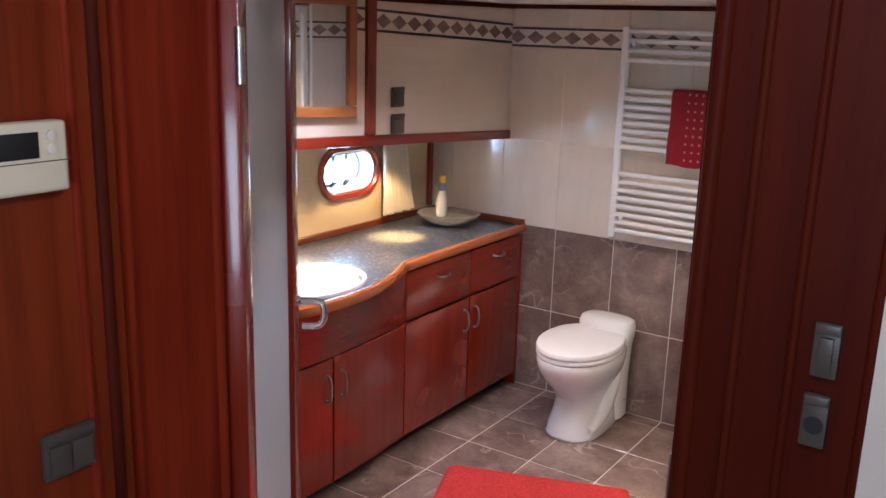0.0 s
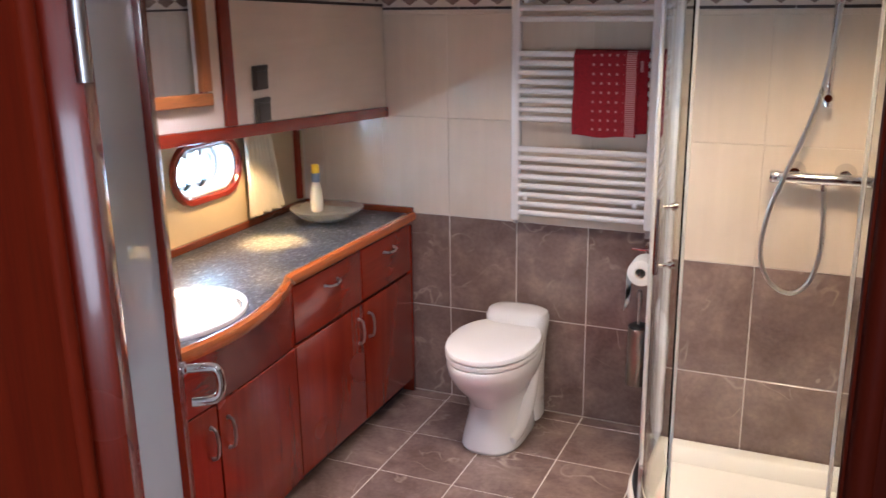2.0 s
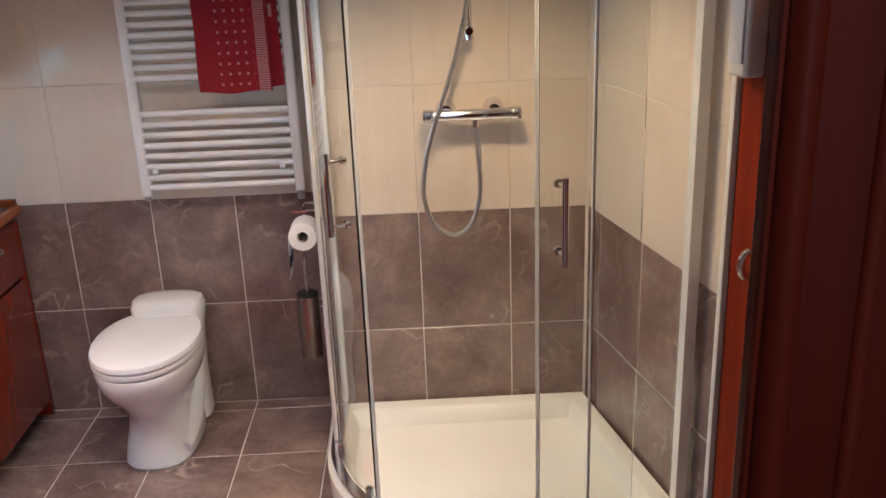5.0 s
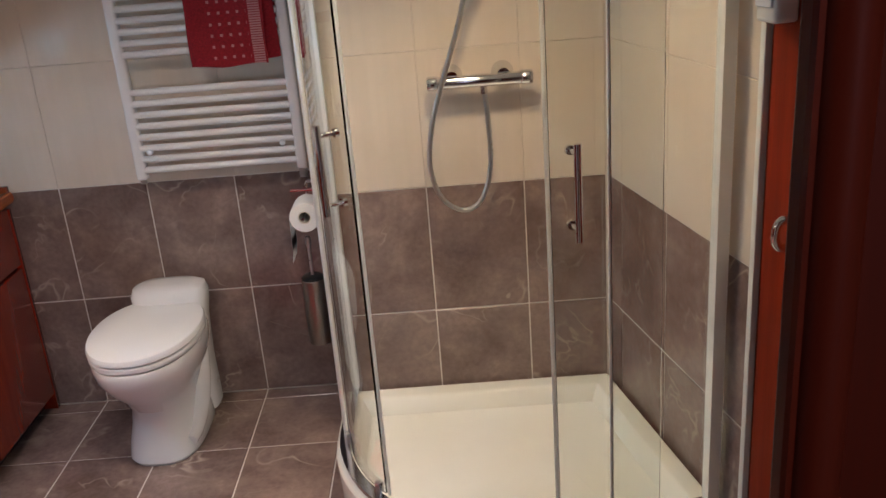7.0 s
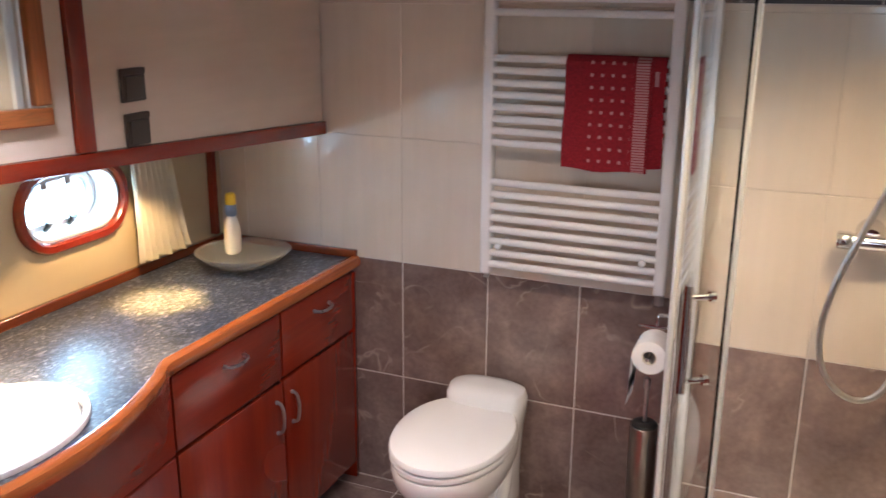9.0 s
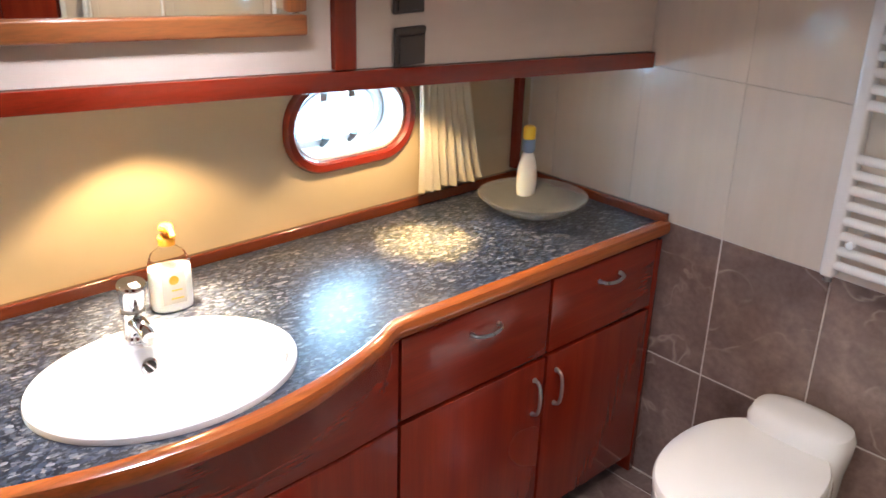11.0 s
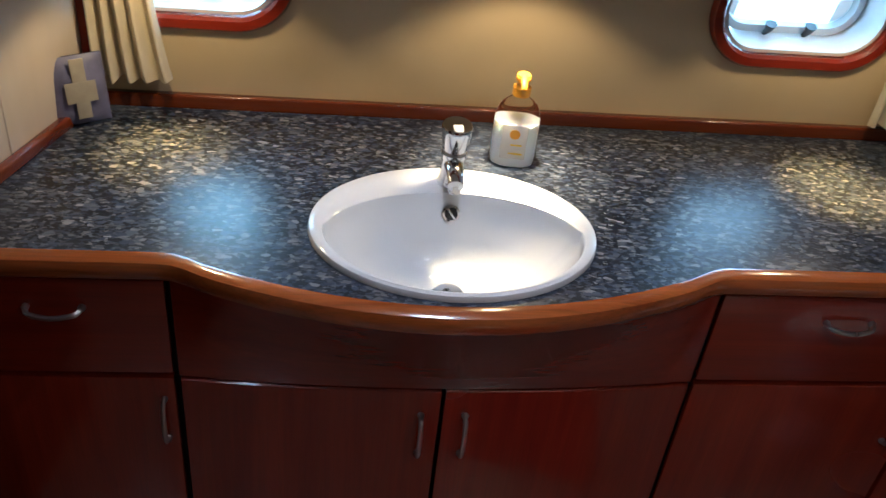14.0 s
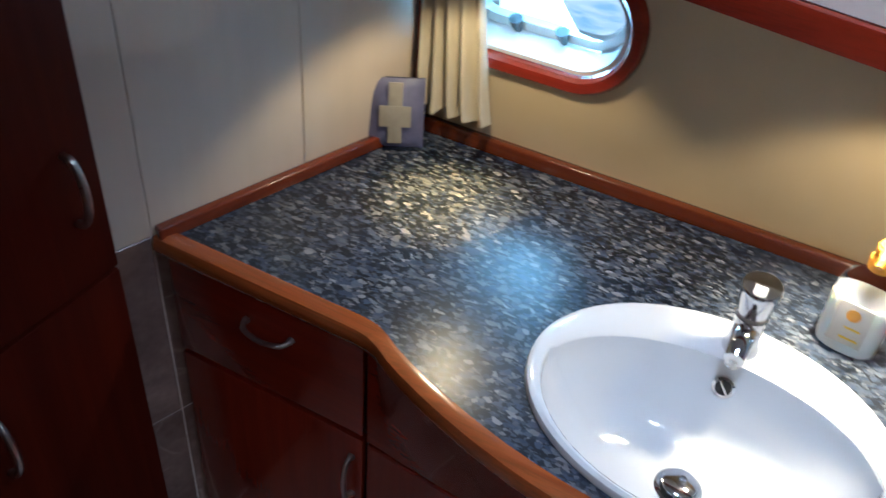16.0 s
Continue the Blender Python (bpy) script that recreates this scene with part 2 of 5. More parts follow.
def counter_mat():
    """Laminate of overlapping flakes, drawn out lengthwise, in navy, slate and pale grey."""
    m = mat("speckled_laminate", (0.03, 0.035, 0.05), 0.3)
    v = coords(m, (1.0, 0.52, 1.0))
    warp = nd(m, "ShaderNodeTexNoise", Scale=90.0, Detail=3.0, Roughness=0.6)
    wire(m, v, warp.inputs["Vector"])
    shift = nd(m, "ShaderNodeVectorMath")
    shift.operation = "MULTIPLY_ADD"
    shift.inputs[1].default_value = (0.010, 0.010, 0.010)
    wire(m, warp.outputs["Color"], shift.inputs[0])
    wire(m, v, shift.inputs[2])
    slow = noise_tex(m, v, 14.0, 3, 0.6)
    c = ramp(m, slow, [(0.35, (0.005, 0.007, 0.013)), (0.65, (0.012, 0.017, 0.030))])
    for scale, stops in ((230.0, [(0.50, (0, 0, 0)), (0.62, (0.35, 0.35, 0.35)), (0.86, (0.7, 0.7, 0.7))]),
                         (150.0, [(0.66, (0, 0, 0)), (0.72, (0.5, 0.5, 0.5)), (0.95, (1, 1, 1))])):
        cell = nd(m, "ShaderNodeTexVoronoi", Scale=scale)
        wire(m, shift.outputs[0], cell.inputs["Vector"])
        sep = nd(m, "ShaderNodeSeparateColor")
        wire(m, cell.outputs["Color"], sep.inputs[0])
        tone = ramp(m, sep.outputs[1], [(0.2, (0.045, 0.062, 0.105)), (0.7, (0.12, 0.135, 0.165)), (0.95, (0.26, 0.26, 0.27))])
        c = blend(m, ramp(m, sep.outputs[0], stops), c, tone)
    colour(m, c)
    bump(m, noise_tex(m, v, 160.0, 3, 0.6), 0.16, 0.0007)
    rough_var(m, slow, 0.27, 0.34)
    return m


COUNTER = counter_mat()


def rug_mat():
    m = mat("red_bath_mat", (0.55, 0.03, 0.03), 0.95)
    v = coords(m)
    n = noise_tex(m, v, 160.0, 3, 0.7)
    s = noise_tex(m, v, 9.0, 3, 0.6)
    c = ramp(m, n, [(0.3, (0.34, 0.012, 0.014)), (0.65, (0.66, 0.045, 0.040))])
    colour(m, blend(m, 0.3, c, ramp(m, s, [(0.3, (0.7, 0.6, 0.6)), (0.7, (1.1, 1.1, 1.1))]), "MULTIPLY"))
    bump(m, n, 0.9, 0.004)
    return m


RUG = rug_mat()


def towel_mat():
    """Red terry with rows of small pale squares and a pale checked band near one side."""
    m = mat("red_printed_towel", (0.36, 0.012, 0.02), 0.95)
    tc = nd(m, "ShaderNodeTexCoord")
    sep = nd(m, "ShaderNodeSeparateXYZ")
    wire(m, tc.outputs["Object"], sep.inputs[0])

    def math_(op, a, b=None):
        n = nd(m, "ShaderNodeMath")
        n.operation = op
        for i, x in enumerate((a, b)):
            if x is None:
                continue
            if isinstance(x, (int, float)):
                n.inputs[i].default_value = x
            else:
                wire(m, x, n.inputs[i])
        return n.outputs[0]

    def cell(src, start, pitch, width):
        f = math_("FRACT", math_("DIVIDE", math_("SUBTRACT", src, start), pitch))
        return math_("LESS_THAN", f, width / pitch)

    def span(src, lo, hi):
        return math_("MULTIPLY", math_("GREATER_THAN", src, lo), math_("LESS_THAN", src, hi))

    x, z = sep.outputs[0], sep.outputs[2]
    dots = math_("MULTIPLY", math_("MULTIPLY", cell(x, 1.583, 0.029, 0.0085), cell(z, 1.228, 0.034, 0.0085)), span(x, 1.578, 1.700))
    band = math_("MULTIPLY", cell(z, 1.2, 0.0075, 0.0052), span(x, 1.708, 1.744))
    tag = math_("MULTIPLY", span(x, 1.757, 1.768), span(z, 1.445, 1.485))
    mask = math_("MAXIMUM", math_("MAXIMUM", dots, band), tag)
    n = noise_tex(m, tc.outputs["Object"], 240.0, 3, 0.7)
    red = ramp(m, n, [(0.3, (0.15, 0.003, 0.007)), (0.65, (0.33, 0.009, 0.017))])
    colour(m, blend(m, math_("MULTIPLY", mask, 0.5), red, (0.66, 0.42, 0.40)))
    bump(m, n, 0.8, 0.003)
    return m


TOWEL = towel_mat()


def outside_mat():
    m = mat("bright_water", (0.2, 0.25, 0.3), 0.6)
    v = coords(m, (1, 3, 14))
    n = noise_tex(m, v, 2.0, 5, 0.6, 0.4)
    c = ramp(m, n, [(0.35, (0.36, 0.62, 0.80)), (0.62, (0.90, 0.97, 1.0))])
    wire(m, c, bsdf(m).inputs["Emission Color"])
    bsdf(m).inputs["Emission Strength"].default_value = 2.4
    return m


OUTSIDE = outside_mat()

# ================= builders =================


def world_of(ob):
    m = ob.matrix_basis.copy()
    if ob.parent:
        m = world_of(ob.parent) @ ob.matrix_parent_inverse @ m
    return m


def mesh_of(bm, name, material, smooth=False):
    me = bpy.data.meshes.new(name)
    bmesh.ops.recalc_face_normals(bm, faces=bm.faces)
    bm.to_mesh(me)
    bm.free()
    me.materials.append(material)
    if smooth:
        for p in me.polygons:
            p.use_smooth = True
        me.set_sharp_from_angle(angle=radians(38))
    return me


def part(name, bm, material, parent=None, label="", smooth=True):
    """One bmesh, in world coordinates, as one object under its thing."""
    ob = new(name, mesh_of(bm, name, material, smooth))
    if parent:
        ob.parent = parent
        ob.matrix_parent_inverse = world_of(parent).inverted()
    if label:
        ob["label"] = label
    return ob


def thing(name, base, label, category, group="", kind=""):
    ob = new(name)
    ob.location = base
    ob.empty_display_size = 0.1
    return tagged(ob, label, category, group, kind)


def structure(name, bm, material, label, smooth=False):
    return tagged(part(name, bm, material, None, "", smooth), label, name.split("_")[0], "", "structure")


def box(x0, x1, y0, y1, z0, z1, bevel=0.0, seg=2, into=None):
    bm = bmesh.new()
    bmesh.ops.create_cube(bm, size=1)
    for v in bm.verts:
        v.co = ((x0 + x1) / 2 + v.co.x * (x1 - x0), (y0 + y1) / 2 + v.co.y * (y1 - y0), (z0 + z1) / 2 + v.co.z * (z1 - z0))
    if bevel:
        bmesh.ops.bevel(bm, geom=list(bm.edges), offset=bevel, segments=seg, affect="EDGES", profile=0.6)
    return join(into, bm)


def join(a, b):
    if a is None:
        return b
    me = bpy.data.meshes.new("tmp")
    b.to_mesh(me)
    b.free()
    a.from_mesh(me)
    bpy.data.meshes.remove(me)
    return a


def moved(bm, m):
    bmesh.ops.transform(bm, matrix=m, verts=bm.verts)
    return bm


def tube(points, radius, seg=12, into=None, closed=False, taper=None):
    """A round rod swept along points."""
    pts = [Vector(p) for p in points]
    bm = bmesh.new()
    rings = []
    up = None
    for i, p in enumerate(pts):
        if closed:
            d = pts[(i + 1) % len(pts)] - pts[i - 1]
        else:
            d = pts[min(i + 1, len(pts) - 1)] - pts[max(i - 1, 0)]
        d.normalize()
        if up is None:
            up = d.orthogonal().normalized()
        up = (up - d * up.dot(d)).normalized()
        side = d.cross(up)
        r = radius * (taper[i] if taper else 1)
        rings.append([bm.verts.new(p + (up * math.cos(a) + side * math.sin(a)) * r) for a in (2 * math.pi * k / seg for k in range(seg))])
    n = len(rings)
    for i in range(n if closed else n - 1):
        a, b = rings[i], rings[(i + 1) % n]
        for k in range(seg):
            bm.faces.new((a[k], a[(k + 1) % seg], b[(k + 1) % seg], b[k]))
    if not closed:
        bm.faces.new(rings[0][::-1])
        bm.faces.new(rings[-1])
    return join(into, bm)


def arc(points, steps=8):
    """A smooth line (Catmull-Rom) through a few points."""
    p = [Vector(q) for q in points]
    p = [p[0] * 2 - p[1]] + p + [p[-1] * 2 - p[-2]]
    out = []
    for i in range(1, len(p) - 2):
        for k in range(steps):
            t = k / steps
            out.append(0.5 * (2 * p[i] + (p[i + 1] - p[i - 1]) * t + (2 * p[i - 1] - 5 * p[i] + 4 * p[i + 1] - p[i + 2]) * t * t
                              + (3 * p[i] - p[i - 1] - 3 * p[i + 1] + p[i + 2]) * t ** 3))
    out.append(p[-2])
    return out


def loft(rings, into=None, cap0=True, cap1=True):
    """Skin through rings of equal count, given as lists of points."""
    bm = bmesh.new()
    vs = [[bm.verts.new(p) for p in r] for r in rings]
    n = len(vs[0])
    for a, b in zip(vs, vs[1:]):
        for k in range(n):
            bm.faces.new((a[k], a[(k + 1) % n], b[(k + 1) % n], b[k]))
    if cap0:
        bm.faces.new(vs[0][::-1])
    if cap1:
        bm.faces.new(vs[-1])
    return join(into, bm)


def oval(cx, cy, z, rx, ry, n=40, power=2.0, egg=0.0):
    out = []
    for k in range(n):
        a = 2 * math.pi * k / n
        c, s = math.cos(a), math.sin(a)
        x = rx * math.copysign(abs(c) ** (2 / power), c)
        y = ry * math.copysign(abs(s) ** (2 / power), s)
        out.append((cx + x * (1 + egg * s), cy + y, z))
    return out


def lathe(cx, cy, profile, n=28, into=None, sx=1.0, sy=1.0):
    return loft([oval(cx, cy, z, r * sx, r * sy, n) for r, z in profile], into)


def prism(outline, z0, z1, bevel=0.0, seg=2, into=None):
    bm = bmesh.new()
    a = [bm.verts.new((x, y, z0)) for x, y in outline]
    b = [bm.verts.new((x, y, z1)) for x, y in outline]
    n = len(a)
    bm.faces.new(a[::-1])
    bm.faces.new(b)
    for k in range(n):
        bm.faces.new((a[k], a[(k + 1) % n], b[(k + 1) % n], b[k]))
    if bevel:
        rim = [e for e in bm.edges if abs(e.verts[0].co.z - e.verts[1].co.z) < 1e-6]
        bmesh.ops.bevel(bm, geom=rim, offset=bevel, segments=seg, affect="EDGES", profile=0.5)
    return join(into, bm)


TILES = {}


def tile_mesh(w, h, material, thick=0.008, chamfer=0.0016):
    key = (round(w, 3), round(h, 3), material.name)
    if key not in TILES:
        bm = bmesh.new()
        lo = [bm.verts.new((sx * w / 2, sy * h / 2, 0)) for sx, sy in ((-1, -1), (1, -1), (1, 1), (-1, 1))]
        mi = [bm.verts.new((v.co.x, v.co.y, thick - chamfer)) for v in lo]
        hi = [bm.verts.new((math.copysign(abs(v.co.x) - chamfer, v.co.x), math.copysign(abs(v.co.y) - chamfer, v.co.y), thick)) for v in lo]
        for a, b in ((lo, mi), (mi, hi)):
            for k in range(4):
                bm.faces.new((a[k], a[(k + 1) % 4], b[(k + 1) % 4], b[k]))
        bm.faces.new(hi)
        TILES[key] = mesh_of(bm, "tile", material)
    return TILES[key]


FACING = {"-y": Matrix(((1, 0, 0), (0, 0, -1), (0, 1, 0))), "+y": Matrix(((-1, 0, 0), (0, 0, 1), (0, 1, 0))),
          "-x": Matrix(((0, 0, -1), (-1, 0, 0), (0, 1, 0))), "+x": Matrix(((0, 0, 1), (1, 0, 0), (0, 1, 0))),
          "+z": Matrix.Identity(3)}


def cuts(lo, hi, start, pitch):
    k = math.ceil((lo - start) / pitch + 1e-6)
    out = [lo]
    while start + k * pitch < hi - 1e-4:
        if start + k * pitch - lo > 0.012:
            out.append(start + k * pitch)
        k += 1
    if hi - out[-1] < 0.012:
        out.pop()
    return out + [hi]


def tile_field(wall, facing, plane, us, vs, material, gap=0.0035, name="tile"):
    """Tiles between the cuts us (across) and vs (upward). plane: where the wall behind them stands."""
    rot = FACING[facing].to_4x4()
    wob = random.Random(len(TILES) * 7 + len(us))
    for u0, u1 in zip(us, us[1:]):
        for v0, v1 in zip(vs, vs[1:]):
            u, v = (u0 + u1) / 2, (v0 + v1) / 2
            ob = new(name, tile_mesh(u1 - u0 - gap, v1 - v0 - gap, material))
            at = {"y": (u, plane, v), "x": (plane, u, v), "z": (u, v, plane)}[facing[1]]
            tilt = Matrix.Rotation(wob.uniform(-1, 1) * 0.0018, 4, "X") @ Matrix.Rotation(wob.uniform(-1, 1) * 0.0018, 4, "Y")
            ob.parent = wall
            ob.matrix_basis = Matrix.Translation(at) @ rot @ tilt


def border_strip(wall, facing, plane, u0, u1, z0, z1, rise=0.0):
    """The decorated course: a pale ground, two dark lines, a chain of diamonds; each piece a little proud."""
    rot = FACING[facing].to_4x4()

    def put(bm, name, material):
        return part(name, moved(bm, Matrix.Translation({"y": (0, plane, 0), "x": (plane, 0, 0)}[facing[1]]) @ rot), material, wall, "", False)

    flip = -1 if facing in ("-x", "+y") else 1

    def slab(ua, ub, za, zb, d0, d1, cham=0.0006):
        bm = bmesh.new()
        pts = [(ua, za + rise * ua), (ub, za + rise * ub), (ub, zb + rise * ub), (ua, zb + rise * ua)]
        pts = [(flip * a, b) for a, b in pts]
        lo = [bm.verts.new((a, b, d0)) for a, b in pts]
        hi = [bm.verts.new((a, b, d1)) for a, b in pts]
        for k in range(4):
            bm.faces.new((lo[k], lo[(k + 1) % 4], hi[(k + 1) % 4], hi[k]))
        bm.faces.new(hi)
        return bm

    edges = cuts(u0, u1, u0 % 0.3 + u0, 0.30)
    for a, b in zip(edges, edges[1:]):
        put(slab(a + 0.0015, b - 0.0015, z0, z1, 0.0, 0.0085), "border_tile", BORDER)
        put(slab(a + 0.0015, b - 0.0015, z0, z0 + 0.010, 0.0085, 0.0100), "dark_line", BDARK)
        put(slab(a + 0.0015, b - 0.0015, z1 - 0.010, z1, 0.0085, 0.0100), "dark_line", BDARK)
    pitch = 0.088
    n = max(1, int((u1 - u0) / pitch))
    zc, hh = (z0 + z1) / 2, (z1 - z0) / 2 - 0.016
    for k in range(n):
        u = u0 + (k + 0.5) * (u1 - u0) / n
        w = (u1 - u0) / n / 2 - 0.002
        bm = bmesh.new()
        ring = [(u - w, zc), (u, zc - hh), (u + w, zc), (u, zc + hh)]
        lo = [bm.verts.new((flip * a, b + rise * a, 0.0085)) for a, b in ring]
        hi = [bm.verts.new((flip * a, b + rise * a, 0.0102)) for a, b in ring]
        for i in range(4):
            bm.faces.new((lo[i], lo[(i + 1) % 4], hi[(i + 1) % 4], hi[i]))
        bm.faces.new(hi)
        put(bm, "diamond", DIAMOND)

# ================= setting =================
CZ = 1.86          # ceiling of the bathroom
TH, TW, DARK = 0.4125, 0.30, 0.825
B0, B1 = 1.668, 1.757


def tiled(wall, facing, plane, lo, hi, start, low=0.0, border=True, cream_lo=DARK):
    us = cuts(lo, hi, start, TW)
    if low < DARK:
        tile_field(wall, facing, plane, us, cuts(low, DARK, 0.0, TH), STONE, 0.0046)
    if cream_lo < B0:
        tile_field(wall, facing, plane, us, cuts(cream_lo, B0 - 0.002, DARK, TH), CREAM, 0.0012)
    if border:
        border_strip(wall, facing, plane, lo + 0.001, hi - 0.001, B0, B1)
        tile_field(wall, facing, plane, us, [B1 + 0.002, CZ - 0.004], CREAM, 0.002)


floor = structure("floor", box(0.1, 3.4, -2.62, 0.1, -0.08, -0.0022), GROUT_L, "brown marbled floor tiles with pale grout")
tile_field(floor, "+z", -0.008, cuts(0.72, 3.30, 0.96, 0.30), cuts(-2.60, 0.0, -0.39, 0.32), STONE, 0.0046)
floor_2 = structure("floor_2", box(1.5, 4.2, -5.2, -2.62, -0.08, -0.004), PASSFLOOR, "dark wooden floor of the passage")

wall_north = structure("wall_north", box(0.1, 1.889, 0.0022, 0.12, 0, CZ), GROUT_L, "cream and brown tiled wall with diamond border")
tiled(wall_north, "-y", 0.008, 0.655, 1.885, 0.96)
tile_field(wall_north, "-y", 0.008, cuts(0.26, 0.655, 0.96, TW), [DARK, 1.2375, 1.40], CREAM, 0.002)
wall_shower = structure("wall_shower_back", box(1.8872, 2.9, -0.3128, 0.12, 0, CZ), GROUT_L, "cream and brown tiled shower wall")
tiled(wall_shower, "-y", -0.307, 1.886, 2.765, 2.215, 0.0)
tiled(wall_shower, "-x", 1.893, -0.313, -0.004, -0.01, 0.0)
wall_east = structure("wall_east", box(2.7722, 2.9, -1.150, -0.25, 0, CZ), GROUT_L, "cream and brown tiled shower side wall")
tiled(wall_east, "-x", 2.778, -1.145, -0.318, -0.42, 0.0)
# the side wall stands askew, opening towards the passage
ASKEW = Matrix.Translation((2.77, -0.315, 0)) @ Matrix.Rotation(radians(11.2), 4, "Z") @ Matrix.Translation((-2.77, 0.315, 0))
wall_east.matrix_basis = ASKEW
structure("trim_corner_1", tube([(1.889, -0.311, 0.0), (1.889, -0.311, CZ)], 0.0075, 10), WHITEP, "white corner strip of the tiling", True)
structure("trim_corner_2", moved(box(2.764, 2.785, -1.165, -1.146, 0, CZ, 0.003), ASKEW), WHITEP, "white edge strip of the tiling")


def stadium(cy, cz, hw, hh, x, n=12):
    """A ring in a plane across x: a rounded oblong."""
    r = min(hw, hh) * 0.96
    out = []
    for sy, sz, a0 in ((1, 1, 0), (-1, 1, 90), (-1, -1, 180), (1, -1, 270)):
        for k in range(n + 1):
            a = radians(a0 + 90 * k / n)
            out.append((x, cy + sy * (hw - r) + r * math.cos(a), cz + sz * (hh - r) + r * math.sin(a)))
    return out


PORTS = ((-0.68, 1.10), (-1.93, 1.112))
HX = 0.25


def hull_wall():
    """Lining with two rounded openings cut through it."""
    bm = box(0.13, HX, -2.42, 0.12, 0.0, CZ)
    ob = structure("wall_west", bm, HULL, "cream lining of the hull side with two portholes")
    for cy, cz in PORTS:
        cut = new("cutter", mesh_of(loft([stadium(cy, cz, 0.182, 0.094, 0.0), stadium(cy, cz, 0.182, 0.094, 0.5)]), "cutter", HULL))
        md = ob.modifiers.new("opening", "BOOLEAN")
        md.object, md.solver, md.operation = cut, "EXACT", "DIFFERENCE"
        dg = bpy.context.evaluated_depsgraph_get()
        me = bpy.data.meshes.new_from_object(ob.evaluated_get(dg))
        ob.modifiers.clear()
        ob.data = me
        bpy.data.objects.remove(cut)
    return ob


hull_wall()


def porthole(number, cy, cz):
    t = thing("window_%d" % number, (HX, cy, cz), "oval porthole with varnished mahogany ring and aluminium frame", "porthole", "portholes")
    t["kind"] = "structure"
    ring = loft([stadium(cy, cz, 0.180, 0.092, HX - 0.10), stadium(cy, cz, 0.180, 0.092, HX + 0.012), stadium(cy, cz, 0.186, 0.098, HX + 0.019),
                 stadium(cy, cz, 0.203, 0.115, HX + 0.020), stadium(cy, cz, 0.209, 0.121, HX + 0.012), stadium(cy, cz, 0.209, 0.121, HX + 0.001)], None, False, False)
    part("wooden_ring", ring, MAHOG_Y, t, "varnished mahogany ring")
    sleeve = loft([stadium(cy, cz, 0.178, 0.090, HX + 0.002), stadium(cy, cz, 0.170, 0.082, HX + 0.004), stadium(cy, cz, 0.166, 0.078, HX - 0.06),
                   stadium(cy, cz, 0.166, 0.078, HX - 0.10), stadium(cy, cz, 0.178, 0.090, HX - 0.11)], None, False, False)
    part("window_frame", sleeve, ENAMEL, t, "white aluminium sleeve")
    sash = loft([stadium(cy, cz, 0.163, 0.075, HX - 0.095), stadium(cy, cz, 0.163, 0.075, HX - 0.075), stadium(cy, cz, 0.146, 0.058, HX - 0.072), stadium(cy, cz, 0.142, 0.054, HX - 0.095)], None, False, False)
    part("sash", sash, ALU, t, "grey aluminium sash")
    pane = loft([stadium(cy, cz, 0.148, 0.060, HX - 0.090), stadium(cy, cz, 0.148, 0.060, HX - 0.085)])
    p = part("pane", pane, PANE, t)
    p.visible_shadow = False
    for dy in (-0.045, 0.045):
        part("latch", tube([(HX - 0.07, cy + dy, cz - 0.075), (HX - 0.055, cy + dy, cz - 0.060), (HX - 0.05, cy + dy, cz - 0.046)], 0.007, 10, None, False, [0.8, 1.2, 1.9]), BLACKP, t, "small dark latch")
        part("hinge", box(HX - 0.085, HX - 0.055, cy + dy - 0.012, cy + dy + 0.012, cz + 0.045, cz + 0.072, 0.004), STEEL, t, "steel hinge")
    return t


for i, (cy, cz) in enumerate(PORTS):
    porthole(i + 1, cy, cz)
tagged(part("backdrop_water", box(-2.65, -2.6, -7, 4.5, -1.5, 4.0), OUTSIDE), "bright water and sky outside the portholes", "backdrop", "", "structure")

ceiling = structure("ceiling", box(0.1, 3.4, -2.62, 0.12, CZ, CZ + 0.08), CEIL, "white bathroom ceiling")
structure("ceiling_2", box(1.5, 4.2, -5.2, -2.62, 2.05, 2.12), CEIL, "white passage ceiling")
structure("trim_ceiling_1", box(0.66, 1.88, -0.016, -0.0005, CZ - 0.020, CZ - 0.001, 0.004), DARKWOOD, "thin dark wooden ceiling strip")
structure("trim_ceiling_2", box(1.89, 2.76, -0.331, -0.3155, CZ - 0.020, CZ - 0.001, 0.004), DARKWOOD, "thin dark wooden ceiling strip")

# wall towards the passage, tiled on the bathroom side
wall_south = structure("wall_south", box(0.0, 0.890, -2.75, -2.3022, 0, CZ), GROUT_L, "cream and brown tiled wall beside the vanity")
tile_field(wall_south, "+y", -2.308, cuts(0.10, 0.887, 0.80, TW), [DARK, 1.2375, 1.65, CZ - 0.002], CREAM, 0.0007)
tile_field(wall_south, "+y", -2.308, cuts(0.55, 0.887, 0.80, TW), cuts(0.0, DARK, 0.0, TH), STONE)
SOUTH = Matrix.Translation((0.80, -2.30, 0)) @ Matrix.Rotation(radians(-17.5), 4, "Z") @ Matrix.Translation((-0.80, 2.30, 0))
wall_south.matrix_basis = SOUTH
structure("wall_cupboard_side", box(0.888, 1.36, -2.75, -2.3075, 0, CZ), DARKWOOD, "dark mahogany wall behind the tall cupboard")
structure("wall_passage_west", box(1.55, 1.75, -5.2, -2.965, 0, 2.12), PASSWOOD, "reddish mahogany panelled passage wall")
structure("wall_door_west", box(1.36, 1.712, -2.963, -2.78, 0, 2.12), DOORWOOD, "dark mahogany wall beside the doorway")
structure("wall_door_lintel", box(1.70, 2.50, -2.93, -2.46, 1.93, 2.12), DARKWOOD, "dark mahogany lintel over the doorway")
